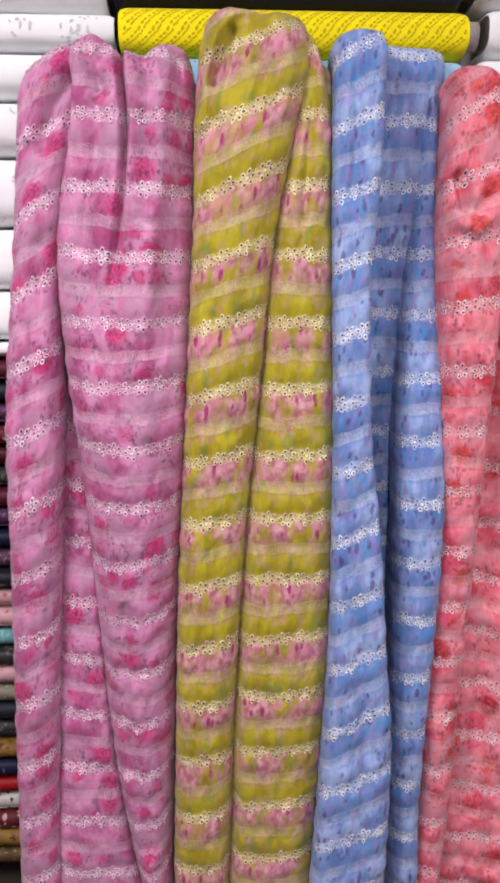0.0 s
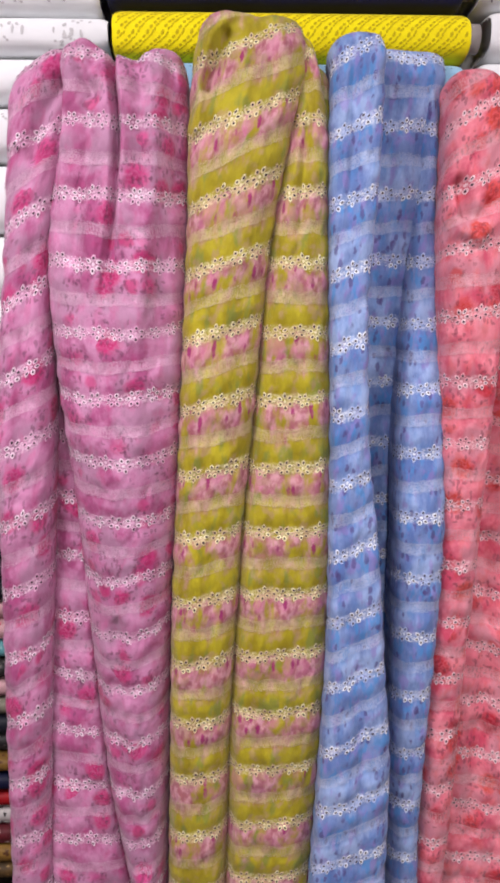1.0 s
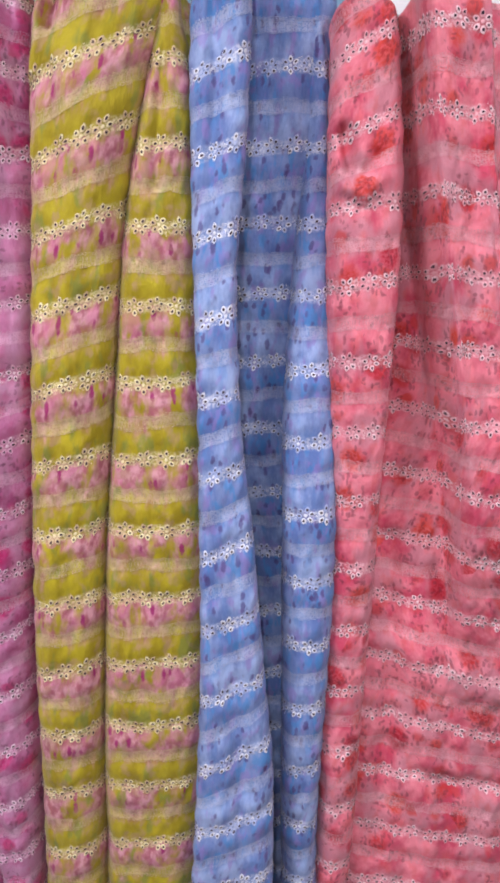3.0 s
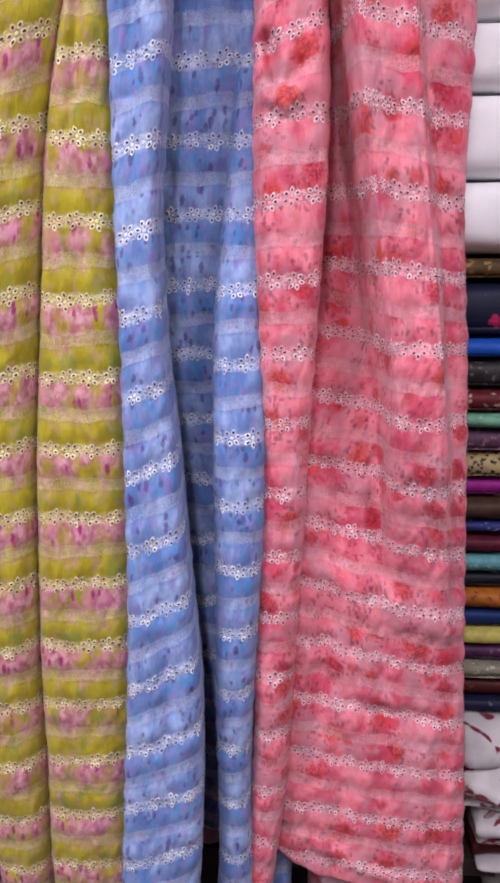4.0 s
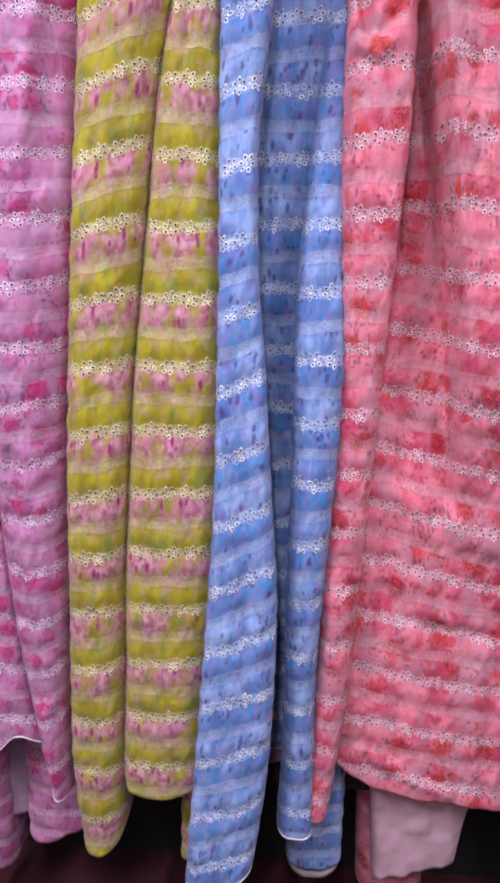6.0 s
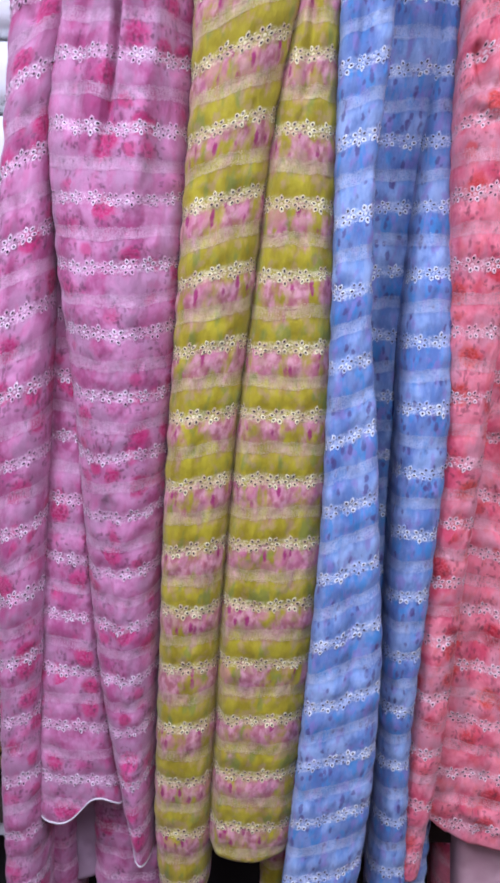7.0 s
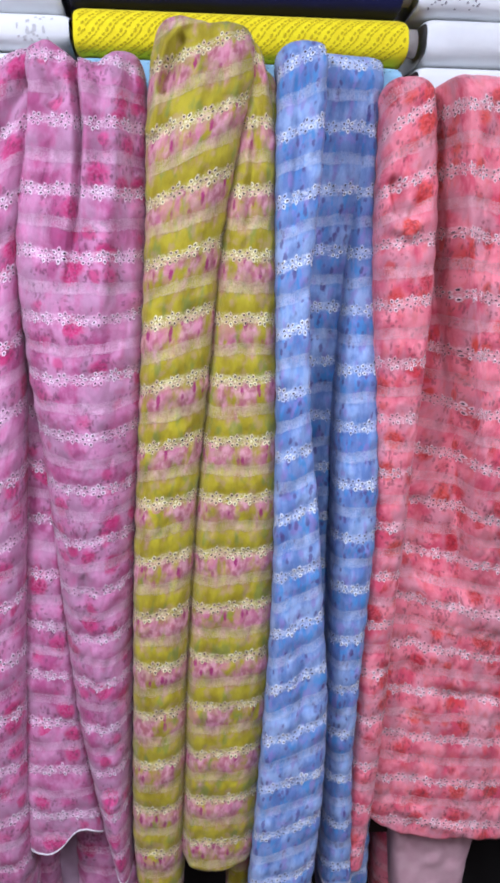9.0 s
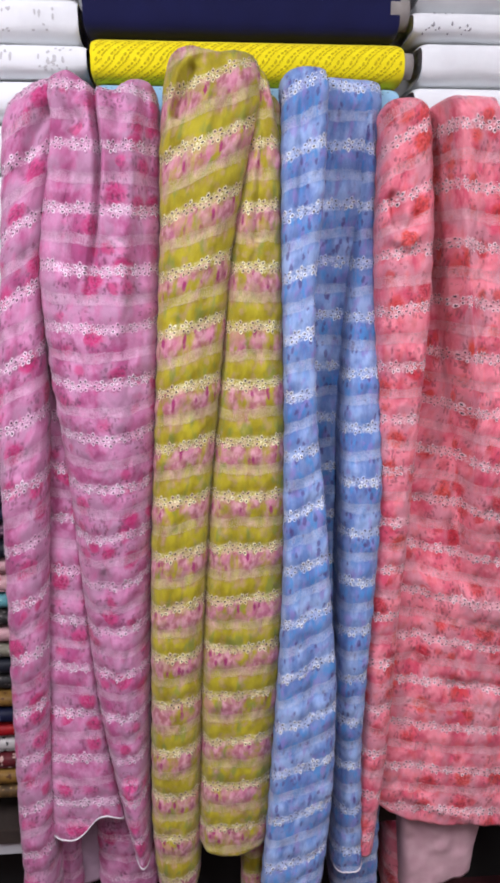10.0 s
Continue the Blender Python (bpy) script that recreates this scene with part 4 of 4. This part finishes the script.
edges = [352, 388, 480, 515, 565, 605, 635, 675, 720, 755, 797, 825, 860, 898, 928, 968, 1005, 1040, 1072, 1108, 1145, 1180]
tops = [1.4615 + (e - 352) / (1180 - 352) * (0.672 - 1.4615) for e in edges]
stack(["bronze", "navy floral", "bright blue", "black patterned", "maroon dotted", "mint green", "purple patterned", "leopard print", "magenta", "brown and cream",
       "blue floral", "wine red", "teal", "black floral", "orange floral", "royal blue", "yellow floral", "plum patterned", "grey green", "dark red", "dark navy"], 0.70, 1.2, tops, 200)
tops = [1.445 - 0.0388 * k for k in range(27)]
stack(["wine red", "black floral", "plum patterned", "maroon dotted", "dark red", "black patterned", "wine red", "plum patterned", "dark navy", "purple patterned", "black floral",
       "pale pink", "pale pink", "teal", "black patterned", "pale pink", "grey green", "black floral", "black patterned", "gold brown", "dark navy", "bright red", "white and black", "maroon dotted", "gold brown", "bronze"],
      -0.75, -0.27, tops, 300)

# a bundle of white cloth with wine-red flowers, and grey cloth that hangs from under it
def swirl_cloth(name, base, other, mark):
    """White cotton with long curving petals."""
    m = Nodes(name)
    p = m.coords("Object")
    c = m.mix(m.ramp(m.noise(p, 18.0, 3.0)[0], 0.35, 0.65), base, other)
    petal = m.ramp(m.noise(m.scaled(p, 1, 1, 0.8, 30), 15.0, 1.0, 0.4, 1.6)[0], 0.56, 0.60)
    vein = m.ramp(m.noise(m.scaled(p, 1, 1, 2, 30), 60.0, 2.0)[0], 0.40, 0.46)
    c = m.mix(m.math("MULTIPLY", petal, m.math("ADD", 0.55, m.math("MULTIPLY", vein, 0.45))), c, mark)
    m.bump(m.noise(p, 60.0, 3.0)[0], 0.3, 0.004)
    return m.done(c, 0.8, 0.1)


BUNDLE = swirl_cloth("white_wine_floral", (0.44, 0.42, 0.42), (0.35, 0.33, 0.34), (0.13, 0.010, 0.025))
GREYCLOTH = plain_cloth("grey_brown_cloth", (0.16, 0.15, 0.14), (0.11, 0.10, 0.095), 20.0)
ob = thing("cloth_bundle", (0, 0, 0), "bundle of white cloth with wine-red flowers, loosely folded", "folded cloth")
for i, (x0, z0, z1, y, deep, wave) in enumerate([
        (0.768, 0.590, 0.674, 1.225, 0.30, 0.012), (0.764, 0.540, 0.612, 1.205, 0.30, 0.014), (0.768, 0.522, 0.545, 1.215, 0.28, 0.005), (0.772, 0.506, 0.527, 1.217, 0.28, 0.005),
        (0.800, 0.455, 0.515, 1.210, 0.30, 0.010), (0.808, 0.428, 0.462, 1.222, 0.28, 0.006), (0.814, 0.374, 0.396, 1.230, 0.28, 0.004)]):
    Bolt(x0, 1.25, y, z0, z1, deep, 500 + i, wave, 0.85, 0.25).mesh("fold", BUNDLE, ob, steps=90)
Bolt(0.806, 1.25, 1.235, 0.390, 0.432, 0.28, 520, 0.004, 0.7, 0.4).mesh("fold", CLOTH_MATS["dark red"], ob, "dark red fold")
ob = thing("hanging_cloth", (0, 0, 0), "plain grey brown cloth hanging from under a bundle", "fabric")
sheet(Panel(line(.83, .83, .83, .83, .83, .83, .83, .83, .83, .83, .83, .83, .83, .835, .86, .89), const(1.12), const(1.24), 0.03, (0.375, 0.378, 0.376), (0.03, 0.03), seed=61, wrinkle=2.5), "cloth", GREYCLOTH, ob, 60, 50)

# ---- the shelf that carries it all ----
WOOD = plain_cloth("dark_brown_board", (0.025, 0.016, 0.012), (0.04, 0.026, 0.018), 12.0)
shelf = thing("shelf_unit", (0, 0, 0), "dark wooden shop shelf unit full of cloth", "shelf")
part("base_board", box(-0.9, 1.4, 1.26, 1.68, 0.335, 0.372, 0.003), WOOD, shelf)
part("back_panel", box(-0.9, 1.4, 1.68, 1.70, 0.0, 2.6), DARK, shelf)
part("side_panel", box(-0.93, -0.9, 1.26, 1.70, 0, 2.6, 0.003), WOOD, shelf)
part("side_panel", box(1.4, 1.43, 1.26, 1.70, 0, 2.6, 0.003), WOOD, shelf)
# added board, painted near-black as the dark void under the hems
part("dark_void_board", box(-0.9, 1.4, 1.42, 1.44, 0, 0.335), DARK, shelf)
part("top_board", box(-0.9, 1.4, 1.26, 1.68, 2.57, 2.6, 0.003), WOOD, shelf)
part("middle_board", box(-0.108, 0.488, 1.29, 1.68, 1.49, 1.518, 0.003), WOOD, shelf)
for a, b in ((-0.19, 0.385), (0.43, 0.69)):
    part("rail", box(a, b, 1.242, 1.29, 1.835, 1.855, 0.004), WOOD, shelf, "wooden rail under the hanging cloth")
part("grey_kick_board", box(-0.9, -0.27, 1.27, 1.29, 0.30, 0.335), GREY, shelf, "grey laminate edge")

# ---- ceiling lights behind the camera ----
GLOW = bpy.data.materials.new("tube_glow")
GLOW.use_nodes = True
GLOW.node_tree.nodes["Principled BSDF"].inputs["Emission Color"].default_value = (0.97, 0.98, 1, 1)
GLOW.node_tree.nodes["Principled BSDF"].inputs["Emission Strength"].default_value = 4
for x, y in TUBES:
    ob = thing("ceiling_light", (0, 0, 0), "white tube light fixed to the ceiling", "light", "tube lights")
    part("housing", box(x - 0.07, x + 0.07, y - 0.6, y + 0.6, CEILING - 0.05, CEILING - 0.001, 0.004), PLASTER, ob)
    bm = bmesh.new()
    bmesh.ops.create_cone(bm, cap_ends=True, segments=16, radius1=0.013, radius2=0.013, depth=1.15, matrix=Matrix.Translation((x, y, CEILING - 0.07)) @ pose(0, 0, 0, 90, 0, 0))
    part("tube", bm, GLOW, ob, "glowing white tube", True)
